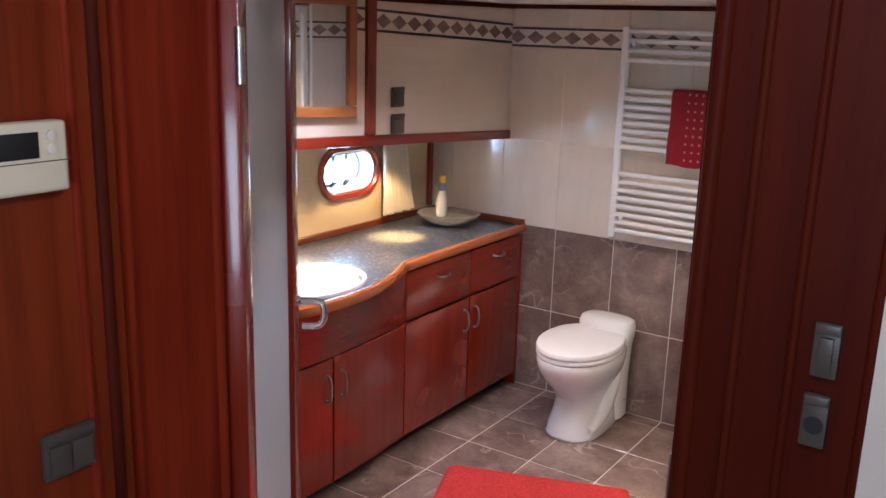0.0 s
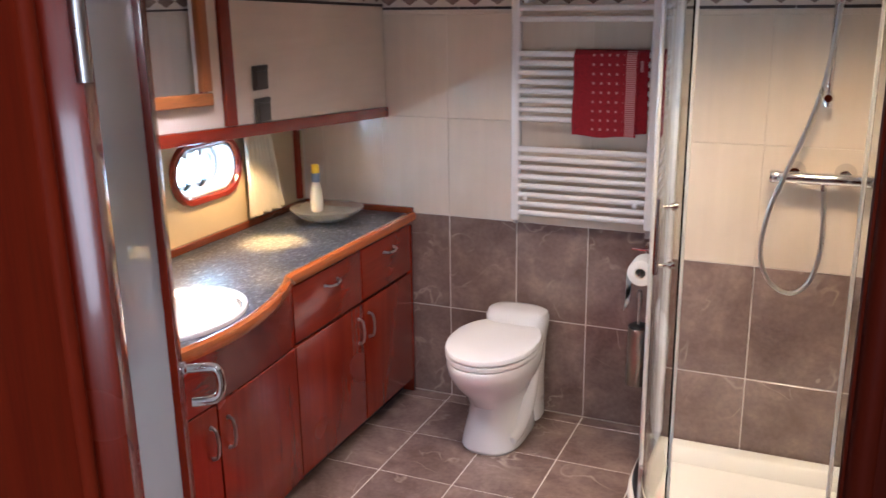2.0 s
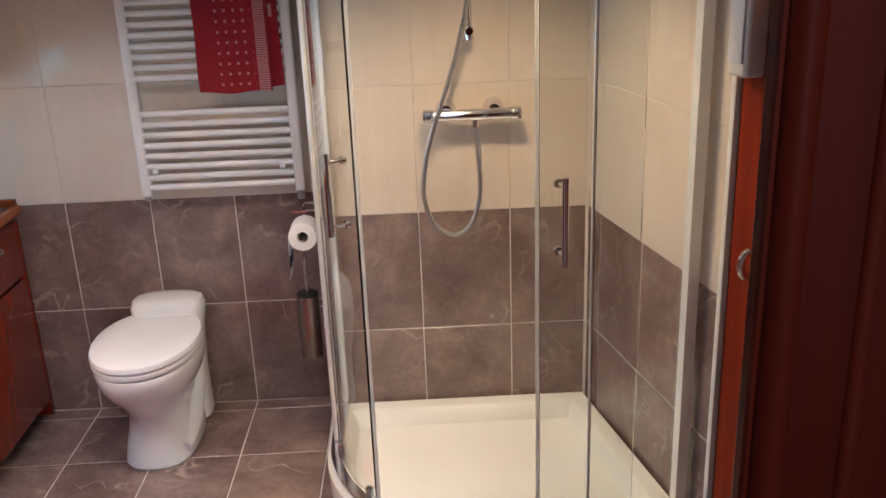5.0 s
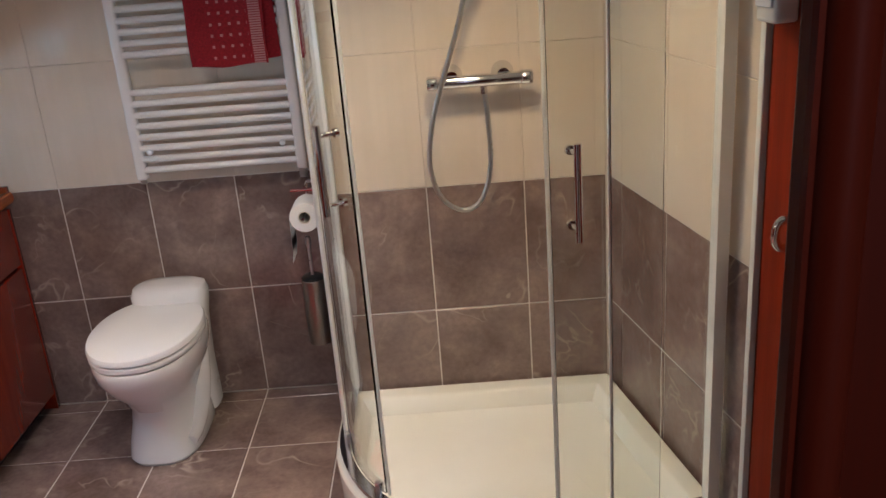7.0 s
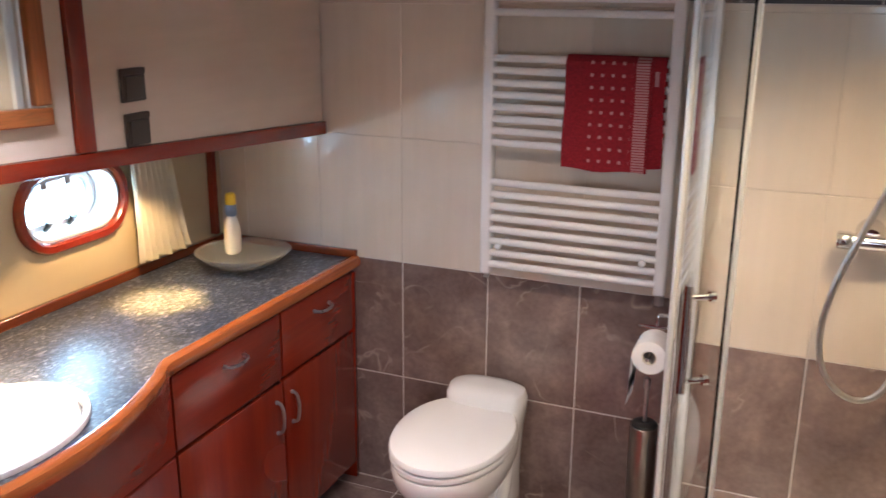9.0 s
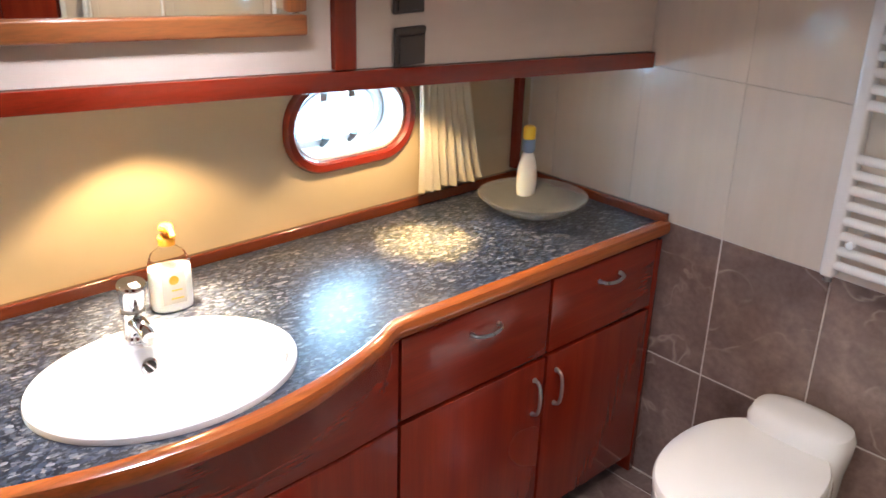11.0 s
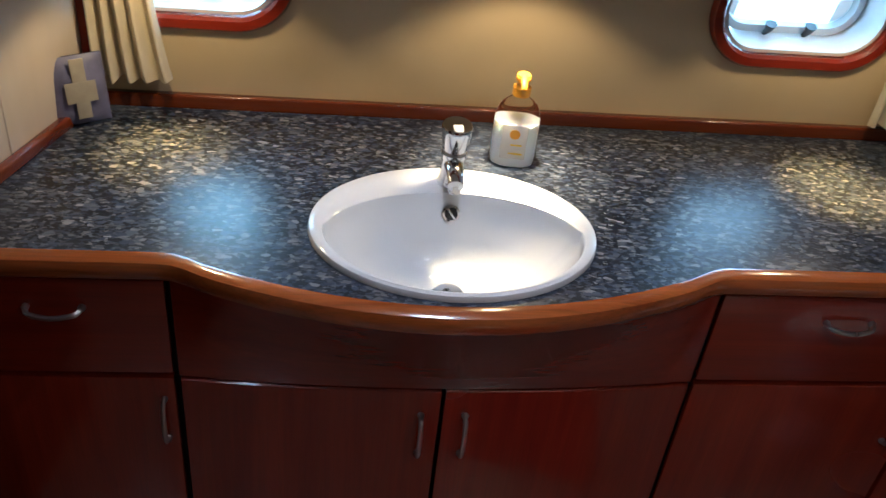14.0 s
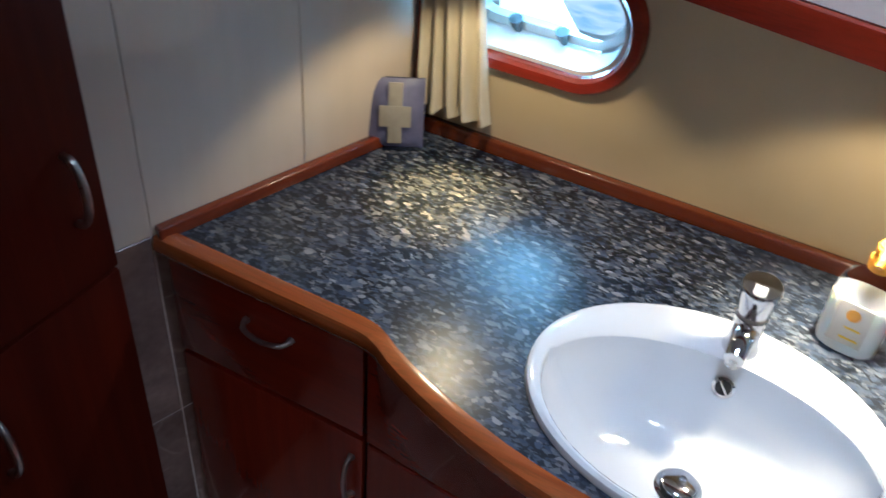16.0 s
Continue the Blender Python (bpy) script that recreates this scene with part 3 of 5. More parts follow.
# east of the doorway the wood is darkened to stand for shade
structure("wall_door_east", box(2.470, 2.706, -2.53, -2.50, 0, 2.12), DIMWOOD, "mahogany wall beside the doorway")
structure("wall_passage_cream", box(2.708, 4.2, -2.54, -2.46, 0, 2.12), CREAMWALL, "cream passage wall")
structure("wall_passage_east", box(4.1, 4.2, -5.2, -2.7, 0, 2.12), CREAMWALL, "cream passage side wall")
structure("wall_passage_south", box(1.5, 4.2, -5.3, -5.2, 0, 2.12), PASSWOOD, "mahogany end wall of the passage")
structure("wall_east_wood", moved(box(2.795, 2.9, -2.7, -1.166, 0, CZ), ASKEW), DARKWOOD, "dark mahogany side wall")


def jamb(x0, x1, y0, y1, name, label, material, z1=1.93):
    return structure(name, box(x0, x1, y0, y1, 0, z1, 0.006), material, label)


def moulding(x, y, r, z1, name, material):
    structure(name, tube([(x, y, 0), (x, y, z1)], r, 12), material, "rounded mahogany moulding of the door frame", True)


# door frame: posts, rounded mouldings and stops; wood tones carry lit and shaded sides
jamb(2.452, 2.50, -2.527, -2.503, "door_frame_1", "mahogany door post", DIMWOOD)
moulding(2.470, -2.524, 0.014, 1.93, "trim_frame_1", DIMWOOD)
moulding(2.530, -2.527, 0.008, 1.93, "trim_frame_2", DARKWOOD)
moulding(2.606, -2.527, 0.008, 1.93, "trim_frame_3", DIMWOOD)
moulding(2.706, -2.534, 0.008, 1.93, "trim_frame_4", DIMWOOD)
jamb(1.68, 1.727, -2.93, -2.755, "door_frame_2", "reddish mahogany door post", DOORWOOD)
moulding(1.726, -2.760, 0.010, 1.93, "trim_frame_5", DOORWOOD)
# dark moulding beside a red one: the frame's shading put into wood tones
moulding(1.750, -2.990, 0.010, 1.93, "trim_frame_6", DARKWOOD)
moulding(1.750, -3.030, 0.007, 1.93, "trim_frame_8", DOORWOOD)
moulding(1.728, -2.940, 0.012, 1.93, "trim_frame_7", DOORWOOD)


def lever(parent, m, label="bent steel lever handle"):
    """A square-bent lever on a small plate; local y runs along the door, z out of it."""
    rose = moved(lathe(0, 0, [(0.014, 0.0), (0.014, 0.006), (0.010, 0.010)], 20), m)
    h = part("handle", moved(tube(arc([(0, 0, 0.004), (0, 0, 0.045), (0.002, -0.004, 0.060), (0.004, -0.018, 0.067), (0.006, -0.042, 0.067), (0.006, -0.057, 0.060), (0.006, -0.063, 0.046), (0.006, -0.064, 0.014)], 5), 0.0085, 10), m), CHROME, parent, label)
    part("rose", rose, CHROME, h)
    return h


structure("door_strike_plate", box(2.449, 2.4525, -2.522, -2.508, 1.05, 1.13, 0.001), STEEL, "steel strike plate on the door post")


def entrance_door():
    hinge, edge = Vector((1.738, -2.735, 0)), Vector((1.347, -2.193, 0))
    d = (edge - hinge)
    length = d.length
    d.normalize()
    n = Vector((-d.y, d.x, 0))
    m = Matrix(((d.x, n.x, 0, hinge.x), (d.y, n.y, 0, hinge.y), (0, 0, 1, 0), (0, 0, 0, 1)))
    t = thing("door_1", hinge, "open mahogany door with a large frosted glass pane", "door")
    t["kind"] = "structure"
    w = 0.018
    part("hinge_stile", moved(box(0.0, 0.07, -w, w, 0.02, 1.90, 0.004), m), MAHOG, t)
    part("lock_stile", moved(box(length - 0.085, length, -w, w, 0.02, 1.90, 0.004), m), MAHOG, t)
    part("top_rail", moved(box(0.07, length - 0.085, -w, w, 1.82, 1.90, 0.003), m), MAHOG_X, t)
    part("bottom_rail", moved(box(0.07, length - 0.085, -w, w, 0.02, 0.14, 0.003), m), MAHOG_X, t)
    part("pane", moved(box(0.065, length - 0.080, -0.004, 0.004, 0.135, 1.825), m), FROSTDOOR, t, "frosted white glass")
    for s in (1, -1):
        side = Matrix.Translation((length - 0.035, s * w, 1.085)) @ Matrix(((-1, 0, 0, 0), (0, 0, s, 0), (0, 1, 0, 0), (0, 0, 0, 1)))
        lever(t, m @ side)
    for z in (0.25, 1.65):
        part("hinge", moved(tube([(-0.004, -0.02, z), (-0.004, -0.02, z + 0.09)], 0.008, 10), m), STEEL, t)
    return t


entrance_door()


DY0, DY1, DZ = -1.180, -1.385, 1.008


def side_door():
    t = thing("door_2", (2.78, -1.7, 0), "closed mahogany door in the side wall beside the shower", "door")
    t["kind"] = "structure"
    # dark wood strip standing for the shadow gap along the door frame
    part("frame", box(2.776, 2.80, DY0 + 0.002, -1.168, 0.0, CZ - 0.01, 0.004), DARKWOOD, t)
    part("stile", box(2.772, 2.80, DY1, DY0, 0.01, CZ - 0.02, 0.006), DOORWOOD, t)
    part("panel", box(2.779, 2.80, DY1 - 0.50, DY1 - 0.006, 0.01, CZ - 0.02, 0.003), DOORWOOD, t)
    part("stile", box(2.772, 2.80, DY1 - 0.64, DY1 - 0.506, 0.01, CZ - 0.02, 0.006), DOORWOOD, t)
    lever(t, Matrix.Translation((2.772, DY1 + 0.045, DZ)) @ Matrix(((0, 0, -1, 0), (1, 0, 0, 0), (0, 1, 0, 0), (0, 0, 0, 1))))
    t.matrix_basis = ASKEW @ t.matrix_basis
    return t


side_door()

# ================= vanity =================
CT = 0.823
FX, BOW, YC, YH = 0.801, 0.120, -1.432, 0.468


def front_x(y, bow=BOW):
    d = abs(y - YC) / YH
    if d < 1:
        s = min(1.0, (1 - d) / 0.14)
        soft = s * s * (3 - 2 * s) if s < 1 else 1
        return FX + bow * (1 - d * d) * (0.55 + 0.45 * soft)
    return FX


def front_line(inset=0.0, bow=BOW, y0=-2.296, y1=-0.004, n=96):
    return [(front_x(y0 + (y1 - y0) * k / n, bow) - inset, y0 + (y1 - y0) * k / n) for k in range(n + 1)]


SX, SY, SRX, SRY = 0.683, -1.428, 0.197, 0.253


def countertop():
    t = thing("countertop", (0.5, -1.15, 0.78), "dark speckled laminate countertop with a varnished wooden edge", "countertop")
    front = front_line(0.028)
    bm = bmesh.new()
    outer = [(0.268, -2.128), *front, (0.268, -0.006)]
    n = len(outer)
    hole = [(SX + (SRX - 0.022) * math.cos(a), SY + (SRY - 0.022) * math.sin(a)) for a in (2 * math.pi * k / 48 for k in range(48))]
    top = []
    for ring, closed in ((outer, True), (hole, True)):
        vs = [bm.verts.new((x, y, CT)) for x, y in ring]
        top.append([bm.edges.new((vs[k], vs[(k + 1) % len(vs)])) for k in range(len(vs))])
    bmesh.ops.triangle_fill(bm, use_beauty=True, use_dissolve=False, edges=top[0] + top[1])
    ext = bmesh.ops.extrude_face_region(bm, geom=list(bm.faces))
    for v in ext["geom"]:
        if isinstance(v, bmesh.types.BMVert):
            v.co.z -= 0.034
    part("slab", bm, COUNTER, t, "dark blue-grey speckled laminate", False)
    lip = bmesh.new()
    prof = [(-0.030, 0.0), (-0.027, 0.005), (-0.010, 0.007), (0.000, 0.002), (0.004, -0.009), (0.004, -0.020), (-0.001, -0.031), (-0.012, -0.035), (-0.030, -0.035)]
    rows = [[lip.verts.new((x + a, y, CT + b)) for a, b in prof] for x, y in front_line(0.0)]
    for r, s in zip(rows, rows[1:]):
        for k in range(len(prof)):
            lip.faces.new((r[k], r[(k + 1) % len(prof)], s[(k + 1) % len(prof)], s[k]))
    lip.faces.new(rows[0])
    lip.faces.new(rows[-1][::-1])
    part("edge_strip", lip, EDGE_Y, t, "rounded varnished wooden edge")
    part("back_strip", box(0.2505, 0.270, -2.118, -0.022, CT - 0.002, CT + 0.029, 0.005, 3), STRIP_Y, t)
    part("side_strip", box(0.2505, 0.795, -0.0215, -0.0015, CT - 0.002, CT + 0.027, 0.005, 3), STRIP_X, t)
    part("side_strip", moved(box(0.235, 0.795, -2.2985, -2.2795, CT - 0.002, CT + 0.024, 0.005, 3), SOUTH), STRIP_X, t)
    return t


countertop()


def pull(parent, x, y, z, along, length=0.10):
    """A slim arched steel pull; along: 'y' on drawers, 'z' on doors."""
    h = length / 2
    pts = [(0, -h, 0), (0.010, -h * 0.98, 0), (0.021, -h * 0.75, 0), (0.026, 0, 0), (0.021, h * 0.75, 0), (0.010, h * 0.98, 0), (0, h, 0)]
    if along == "z":
        pts = [(a, 0, b) for a, b, _ in pts]
    else:
        pts = [(a, b, -0.005 * (1 - (b / h) ** 2)) for a, b, _ in pts]
    line = [Vector(p) + Vector((x, y, z)) for p in arc(pts, 4)]
    n = len(line)
    tp = [1.35 if i < 3 or i > n - 4 else 0.95 for i in range(n)]
    return part("handle", tube(line, 0.0048, 8, None, False, tp), STEEL, parent, "arched steel pull")


def panel_front(x, y0, y1, z0, z1, bow=0.0):
    return box(x - 0.018, x, y0 + 0.0025, y1 - 0.0025, z0 + 0.0025, z1 - 0.0025, 0.003)


FRONT = 0.787


def side_unit(y0, y1, drawers, doors, label):
    t = thing("vanity_cabinet", (0.5, (y0 + y1) / 2, 0), label, "cabinet", "vanity cabinets")
    # body and plinth near-black: the shade behind the fronts is in their colour
    part("body", box(0.275, FRONT - 0.020, y0 + 0.001, y1 - 0.001, 0.06, 0.786), GAPSHADE, t, "", False)
    part("plinth", box(0.3, FRONT - 0.055, y0 + 0.001, y1 - 0.001, 0.0, 0.06), GAPSHADE, t, "", False)
    for a, b in drawers:
        d = part("drawer", panel_front(FRONT, a, b, 0.572, 0.782), MAHOG_Y, t)
        pull(d, FRONT, (a + b) / 2 + 0.012, 0.722, "y", 0.088)
    for a, b, hy in doors:
        d = part("door", panel_front(FRONT, a, b, 0.062, 0.565), MAHOG, t)
        pull(d, FRONT, hy, 0.462, "z")
    return t


side_unit(-0.958, -0.004, [(-0.955, -0.472), (-0.467, -0.030)], [(-0.955, -0.472, -0.512), (-0.467, -0.030, -0.428)], "mahogany cabinet with two drawers over two doors")
side_unit(-2.296, -1.902, [(-2.290, -1.905)], [(-2.290, -1.905, -1.928)], "mahogany cabinet with one drawer over one door")
tagged(part("filler_strip", box(0.70, FRONT - 0.001, -0.0285, -0.006, 0.0, 0.772, 0.002), MAHOG), "narrow mahogany strip between cabinet and tiled wall", "trim", "", "structure")


def sink_unit():
    y0, y1 = -1.900, -0.960
    t = thing("vanity_cabinet", (0.5, YC, 0), "mahogany washbasin cabinet with bowed apron over two doors", "cabinet", "vanity cabinets")
    # shade behind doors and under the cabinet painted as near-black body and plinth
    part("body", box(0.275, FRONT - 0.020, y0 + 0.001, y1 - 0.001, 0.06, 0.565), GAPSHADE, t, "", False)
    part("plinth", box(0.3, FRONT - 0.055, y0 + 0.001, y1 - 0.001, 0.0, 0.06), GAPSHADE, t, "", False)
    bm = bmesh.new()
    rows = []
    for k in range(61):
        y = y0 + 0.003 + (y1 - y0 - 0.006) * k / 60
        row = []
        for j in range(8):
            f = j / 7
            bow = BOW * (0.22 + 0.78 * f ** 1.2)
            row.append(bm.verts.new((front_x(y, bow) - 0.012, y, 0.572 + 0.214 * f)))
        row += [bm.verts.new((front_x(y) - 0.026, y, 0.786)), bm.verts.new((front_x(y, BOW * 0.22) - 0.026, y, 0.572))]
        rows.append(row)
    for r, s in zip(rows, rows[1:]):
        for k in range(len(r)):
            bm.faces.new((r[k], r[(k + 1) % len(r)], s[(k + 1) % len(r)], s[k]))
    bm.faces.new(rows[0][::-1])
    bm.faces.new(rows[-1])
    part("apron", bm, MAHOG_Y, t, "bowed mahogany apron")
    for a, b, hy in ((y0 + 0.003, -1.432, -1.468), (-1.428, y1 - 0.003, -1.386)):
        bm = bmesh.new()
        rows = []
        for k in range(25):
            y = a + 0.0025 + (b - a - 0.005) * k / 24
            x = front_x(y, BOW * 0.20) - 0.010
            rows.append([bm.verts.new(p) for p in ((x - 0.003, y, 0.065), (x, y, 0.068), (x, y, 0.562), (x - 0.003, y, 0.565), (x - 0.03, y, 0.565), (x - 0.03, y, 0.065))])
        for r, s in zip(rows, rows[1:]):
            for k in range(6):
                bm.faces.new((r[k], r[(k + 1) % 6], s[(k + 1) % 6], s[k]))
        bm.faces.new(rows[0][::-1])
        bm.faces.new(rows[-1])
        d = part("door", bm, MAHOG, t)
        pull(d, front_x(hy, BOW * 0.2) - 0.010, hy, 0.455, "z")
    return t


sink_unit()


def washbasin():
    t = thing("washbasin", (SX, SY, CT), "white oval porcelain washbasin set into the countertop", "washbasin")
    n = 64

    def ring(f, z, dx=0.0, g=None, flat=0.0):
        """An oval whose wall-side half is flattened by the tap ledge."""
        g = f if g is None else g
        out = []
        for k in range(n):
            a = 2 * math.pi * k / n
            cx, cy = math.cos(a), math.sin(a)
            back = max(0.0, -cx)
            out.append((SX + dx + SRX * f * cx * (1 - flat if cx < 0 else 1), SY + SRY * g * cy * (1 - 0.30 * flat * math.sqrt(back)), z))
        return out

    bowl = [(1.0, CT + 0.001), (1.0, CT + 0.007), (0.992, CT + 0.012), (0.965, CT + 0.0155), (0.935, CT + 0.0150, 0.004, 0.935, 0.12), (0.908, CT + 0.0142, 0.008, 0.908, 0.33), (0.900, CT + 0.0120, 0.009, 0.900, 0.345), (0.897, CT + 0.008, 0.009, 0.897, 0.349),
            (0.891, CT - 0.002, 0.010, 0.892, 0.352), (0.880, CT - 0.018, 0.011, 0.882, 0.357), (0.825, CT - 0.040, 0.011, 0.825, 0.385), (0.745, CT - 0.075, 0.011, 0.735, 0.39),
            (0.60, CT - 0.103, 0.016, 0.57, 0.33), (0.42, CT - 0.118, 0.022, 0.38, 0.20), (0.25, CT - 0.124, 0.026, 0.20, 0.08), (0.165, CT - 0.1255, 0.028, 0.128, 0.0)]
    part("basin", loft([ring(*p) for p in bowl], None, False, False), PORC, t)
    under = [ring(0.2, CT - 0.14, 0.026, 0.2), ring(0.70, CT - 0.112, 0.02, 0.72, 0.2), ring(0.92, CT - 0.01, 0.008, 0.93, 0.1)]
    part("basin_underside", loft(under, None, True, False), PORC, t)
    drain = part("drain", lathe(SX + 0.028, SY, [(0.034, CT - 0.1250), (0.034, CT - 0.1230), (0.030, CT - 0.1215), (0.024, CT - 0.1250)], 28), CHROME, t, "chrome drain ring")
    part("plug", lathe(SX + 0.028, SY, [(0.022, CT - 0.1245), (0.025, CT - 0.1150), (0.0255, CT - 0.1120), (0.022, CT - 0.1100), (0.008, CT - 0.1090)], 28), CHROME, drain, "chrome plug")
    part("drain_gap", lathe(SX + 0.028, SY, [(0.0335, CT - 0.1253), (0.0335, CT - 0.1237), (0.020, CT - 0.1237)], 28), BLACKP, drain, "dark gap")
    m = Matrix.Translation((SX - 0.0925, SY + 0.006, CT - 0.022)) @ Matrix.Rotation(radians(76), 4, "Y")
    o = part("overflow", moved(lathe(0, 0, [(0.0165, -0.002), (0.0165, 0.003), (0.0125, 0.0045), (0.0125, 0.002)], 24), m), CHROME, t, "chrome overflow ring")
    part("overflow_hole", moved(lathe(0, 0, [(0.012, 0.0), (0.012, 0.0032), (0.005, 0.0033)], 20), m), BLACKP, o)
    part("overflow_bar", moved(box(-0.012, 0.012, -0.002, 0.002, 0.002, 0.005, 0.001), m @ Matrix.Rotation(radians(35), 4, "Z")), CHROME, o)
    return t


washbasin()


def tap():
    x, y, z = SX - 0.143, SY + 0.006, CT + 0.0145
    t = thing("tap", (x, y, z), "chrome single-lever mixer tap on the washbasin", "tap")
    part("body", lathe(x, y, [(0.0265, z), (0.0265, z + 0.005), (0.0235, z + 0.012), (0.0215, z + 0.030), (0.0215, z + 0.052), (0.0235, z + 0.058), (0.0235, z + 0.064)], 28), CHROME, t)
    sp = []
    for k in range(11):
        f = k / 10
        cx, cz = x + 0.006 + 0.060 * f, z + 0.043 + 0.006 * math.sin(math.pi * f) - 0.012 * f
        w, h = 0.0185 - 0.004 * f, 0.0165 - 0.006 * f
        sp.append([(cx, y + w * math.cos(a), cz + h * math.sin(a)) for a in (2 * math.pi * i / 18 for i in range(18))])
    s = part("spout", loft(sp), CHROME, t)
    part("aerator", lathe(x + 0.056, y, [(0.0110, z + 0.014), (0.0115, z + 0.017), (0.0115, z + 0.030)], 18), STEEL, s)
    tilt = Matrix.Translation((x, y, z + 0.066)) @ Matrix.Rotation(radians(7), 4, "Y") @ Matrix.Translation((-x, -y, -z - 0.066))
    part("neck_ring", lathe(x, y, [(0.0215, z + 0.064), (0.0225, z + 0.066), (0.0225, z + 0.070), (0.0200, z + 0.072)], 28), DARKSTEEL, t)
    cap = lathe(x, y, [(0.0205, z + 0.071), (0.0235, z + 0.076), (0.0275, z + 0.112), (0.0280, z + 0.121), (0.0262, z + 0.1245), (0.006, z + 0.1255)], 36)
    lv = part("lever", moved(cap, tilt), CHROME, t)
    tab = prism([(x + 0.004, y - 0.009), (x + 0.022, y - 0.009), (x + 0.026, y - 0.005), (x + 0.026, y + 0.005), (x + 0.022, y + 0.009), (x + 0.004, y + 0.009)], z + 0.1252, z + 0.1272, 0.0006)
    part("lever_tab", moved(tab, tilt), WHITEP, lv, "pale grip tab")
    return t


tap()

# ================= wall cupboard over the vanity =================
RISE = -0.043
UX = 0.648


def skew_box(x0, x1, y0, y1, z0, z1, flat_top=False, bevel=0.0):
    """A box whose level lines follow the slight sheer of the hull."""
    bm = box(x0, x1, y0, y1, z0, z1, bevel)
    for v in bm.verts:
        if not (flat_top and v.co.z > z1 - 0.01):
            v.co.z += RISE * v.co.y
    return bm


def wall_cupboard():
    t = thing("wall_cupboard", (0.45, -1.15, 1.28), "cream tiled wall cupboard with mahogany trim over the vanity", "cupboard")
    part("body", skew_box(0.2505, UX - 0.010, -2.298, -0.003, 1.282, CZ - 0.002, True), GROUT_C, t, "", False)
    part("underside", skew_box(0.2505, UX - 0.012, -2.297, -0.004, 1.262, 1.2815), CEIL, t, "white underside", False)
    part("bottom_rail", skew_box(UX - 0.022, UX + 0.012, -2.297, -0.0035, 1.232, 1.274, False, 0.004), MAHOG_Y, t, "mahogany rail")
    for a, b in ((-2.296, -1.90), (-0.915, -0.005), (-1.88, -0.970)):
        bm = bmesh.new()
        for (d0, d1) in ((UX - 0.010, UX),):
            base = [(a + 0.001, 1.2755), (b - 0.001, 1.2755), (b - 0.001, B0 + 0.012), (a + 0.001, B0 + 0.012)]
            lo = [bm.verts.new((d0, y, z + RISE * y)) for y, z in base]
            hi = [bm.verts.new((d1, y, z + RISE * y)) for y, z in base]
            for k in range(4):
                bm.faces.new((lo[k], lo[(k + 1) % 4], hi[(k + 1) % 4], hi[k]))
            bm.faces.new(hi)
        part("cream_panel", bm, CREAM, t, "", False)
    border_strip(t, "+x", UX - 0.009, -0.915, -0.005, B0 + 0.013, B1 + 0.013, RISE)
    border_strip(t, "+x", UX - 0.009, -1.08, -0.970, B0 + 0.013, B1 + 0.013, RISE)
    top = bmesh.new()
    for a, b in ((-0.915, -0.005), (-1.08, -0.970)):
        vs = [top.verts.new((UX - 0.001, y, z)) for y, z in ((a, B1 + 0.015 + RISE * a), (b, B1 + 0.015 + RISE * b), (b, CZ - 0.004), (a, CZ - 0.004))]
        top.faces.new(vs)
        ws = [top.verts.new((UX - 0.009, v.co.y, v.co.z)) for v in vs]
        for k in range(4):
            top.faces.new((vs[k], vs[(k + 1) % 4], ws[(k + 1) % 4], ws[k]))
    part("top_panel", top, CREAM, t, "", False)
    part("upright", skew_box(UX - 0.008, UX + 0.012, -0.968, -0.918, 1.2755, CZ - 0.004, True, 0.004), MAHOG, t, "mahogany upright")
    part("upright", skew_box(UX - 0.008, UX + 0.012, -1.900, -1.882, 1.2755, CZ - 0.004, True, 0.004), MAHOG, t, "mahogany upright")
    part("top_strip", box(UX - 0.004, UX + 0.010, -0.915, -0.004, CZ - 0.022, CZ - 0.003, 0.003), DARKWOOD, t, "thin dark wooden strip")
    for yy in (-0.62, -1.29, -1.93):
        z = 1.262 + RISE * yy
        part("downlight", lathe(0.44, yy, [(0.034, z - 0.004), (0.034, z + 0.001), (0.026, z + 0.001), (0.024, z - 0.003)], 24), CHROME, t, "chrome downlight ring")
    return t


wall_cupboard()


def mirror():
    y0, y1 = -1.80, -1.035
    z0, z1 = 1.36, 1.835
    t = thing("mirror", (UX, (y0 + y1) / 2, z0), "wall mirror in a wide golden-brown wooden frame", "mirror")
    w = 0.040

    def rail(ya, yb, za, zb, m):
        bm = box(UX + 0.001, UX + 0.024, ya, yb, za, zb, 0.006, 3)
        for v in bm.verts:
            v.co.z += RISE * (v.co.y - 0.0) * (1.0 if za < 1.7 else 0.35)
        return part("frame_rail", bm, m, t)

    rail(y0, y1, z0 - 0.01, z0 + w - 0.01, FRAME_Y)
    part("frame_rail", box(UX + 0.001, UX + 0.024, y0, y1, CZ - 0.045, CZ - 0.006, 0.006, 3), FRAME_Y, t)
    for a in (y0, y1 - w):
        part("frame_stile", box(UX + 0.001, UX + 0.0235, a, a + w, z0 + 0.08, CZ - 0.047, 0.006, 3), FRAME_Z, t)
    part("glass", box(UX + 0.001, UX + 0.010, y0 + 0.01, y1 - 0.01, z0 + 0.07, CZ - 0.02), MIRROR, t, "mirror glass", False)
    return t


mirror()
structure("trim_hull_corner_2", box(0.2505, 0.275, -2.134, -2.114, CT + 0.031, 1.330, 0.004), MAHOG, "narrow mahogany upright in the hull corner behind the curtain")
structure("trim_hull_corner_1", box(0.2505, 0.275, -0.075, -0.050, CT + 0.037, 1.262, 0.004), MAHOG, "narrow mahogany upright in the hull corner")

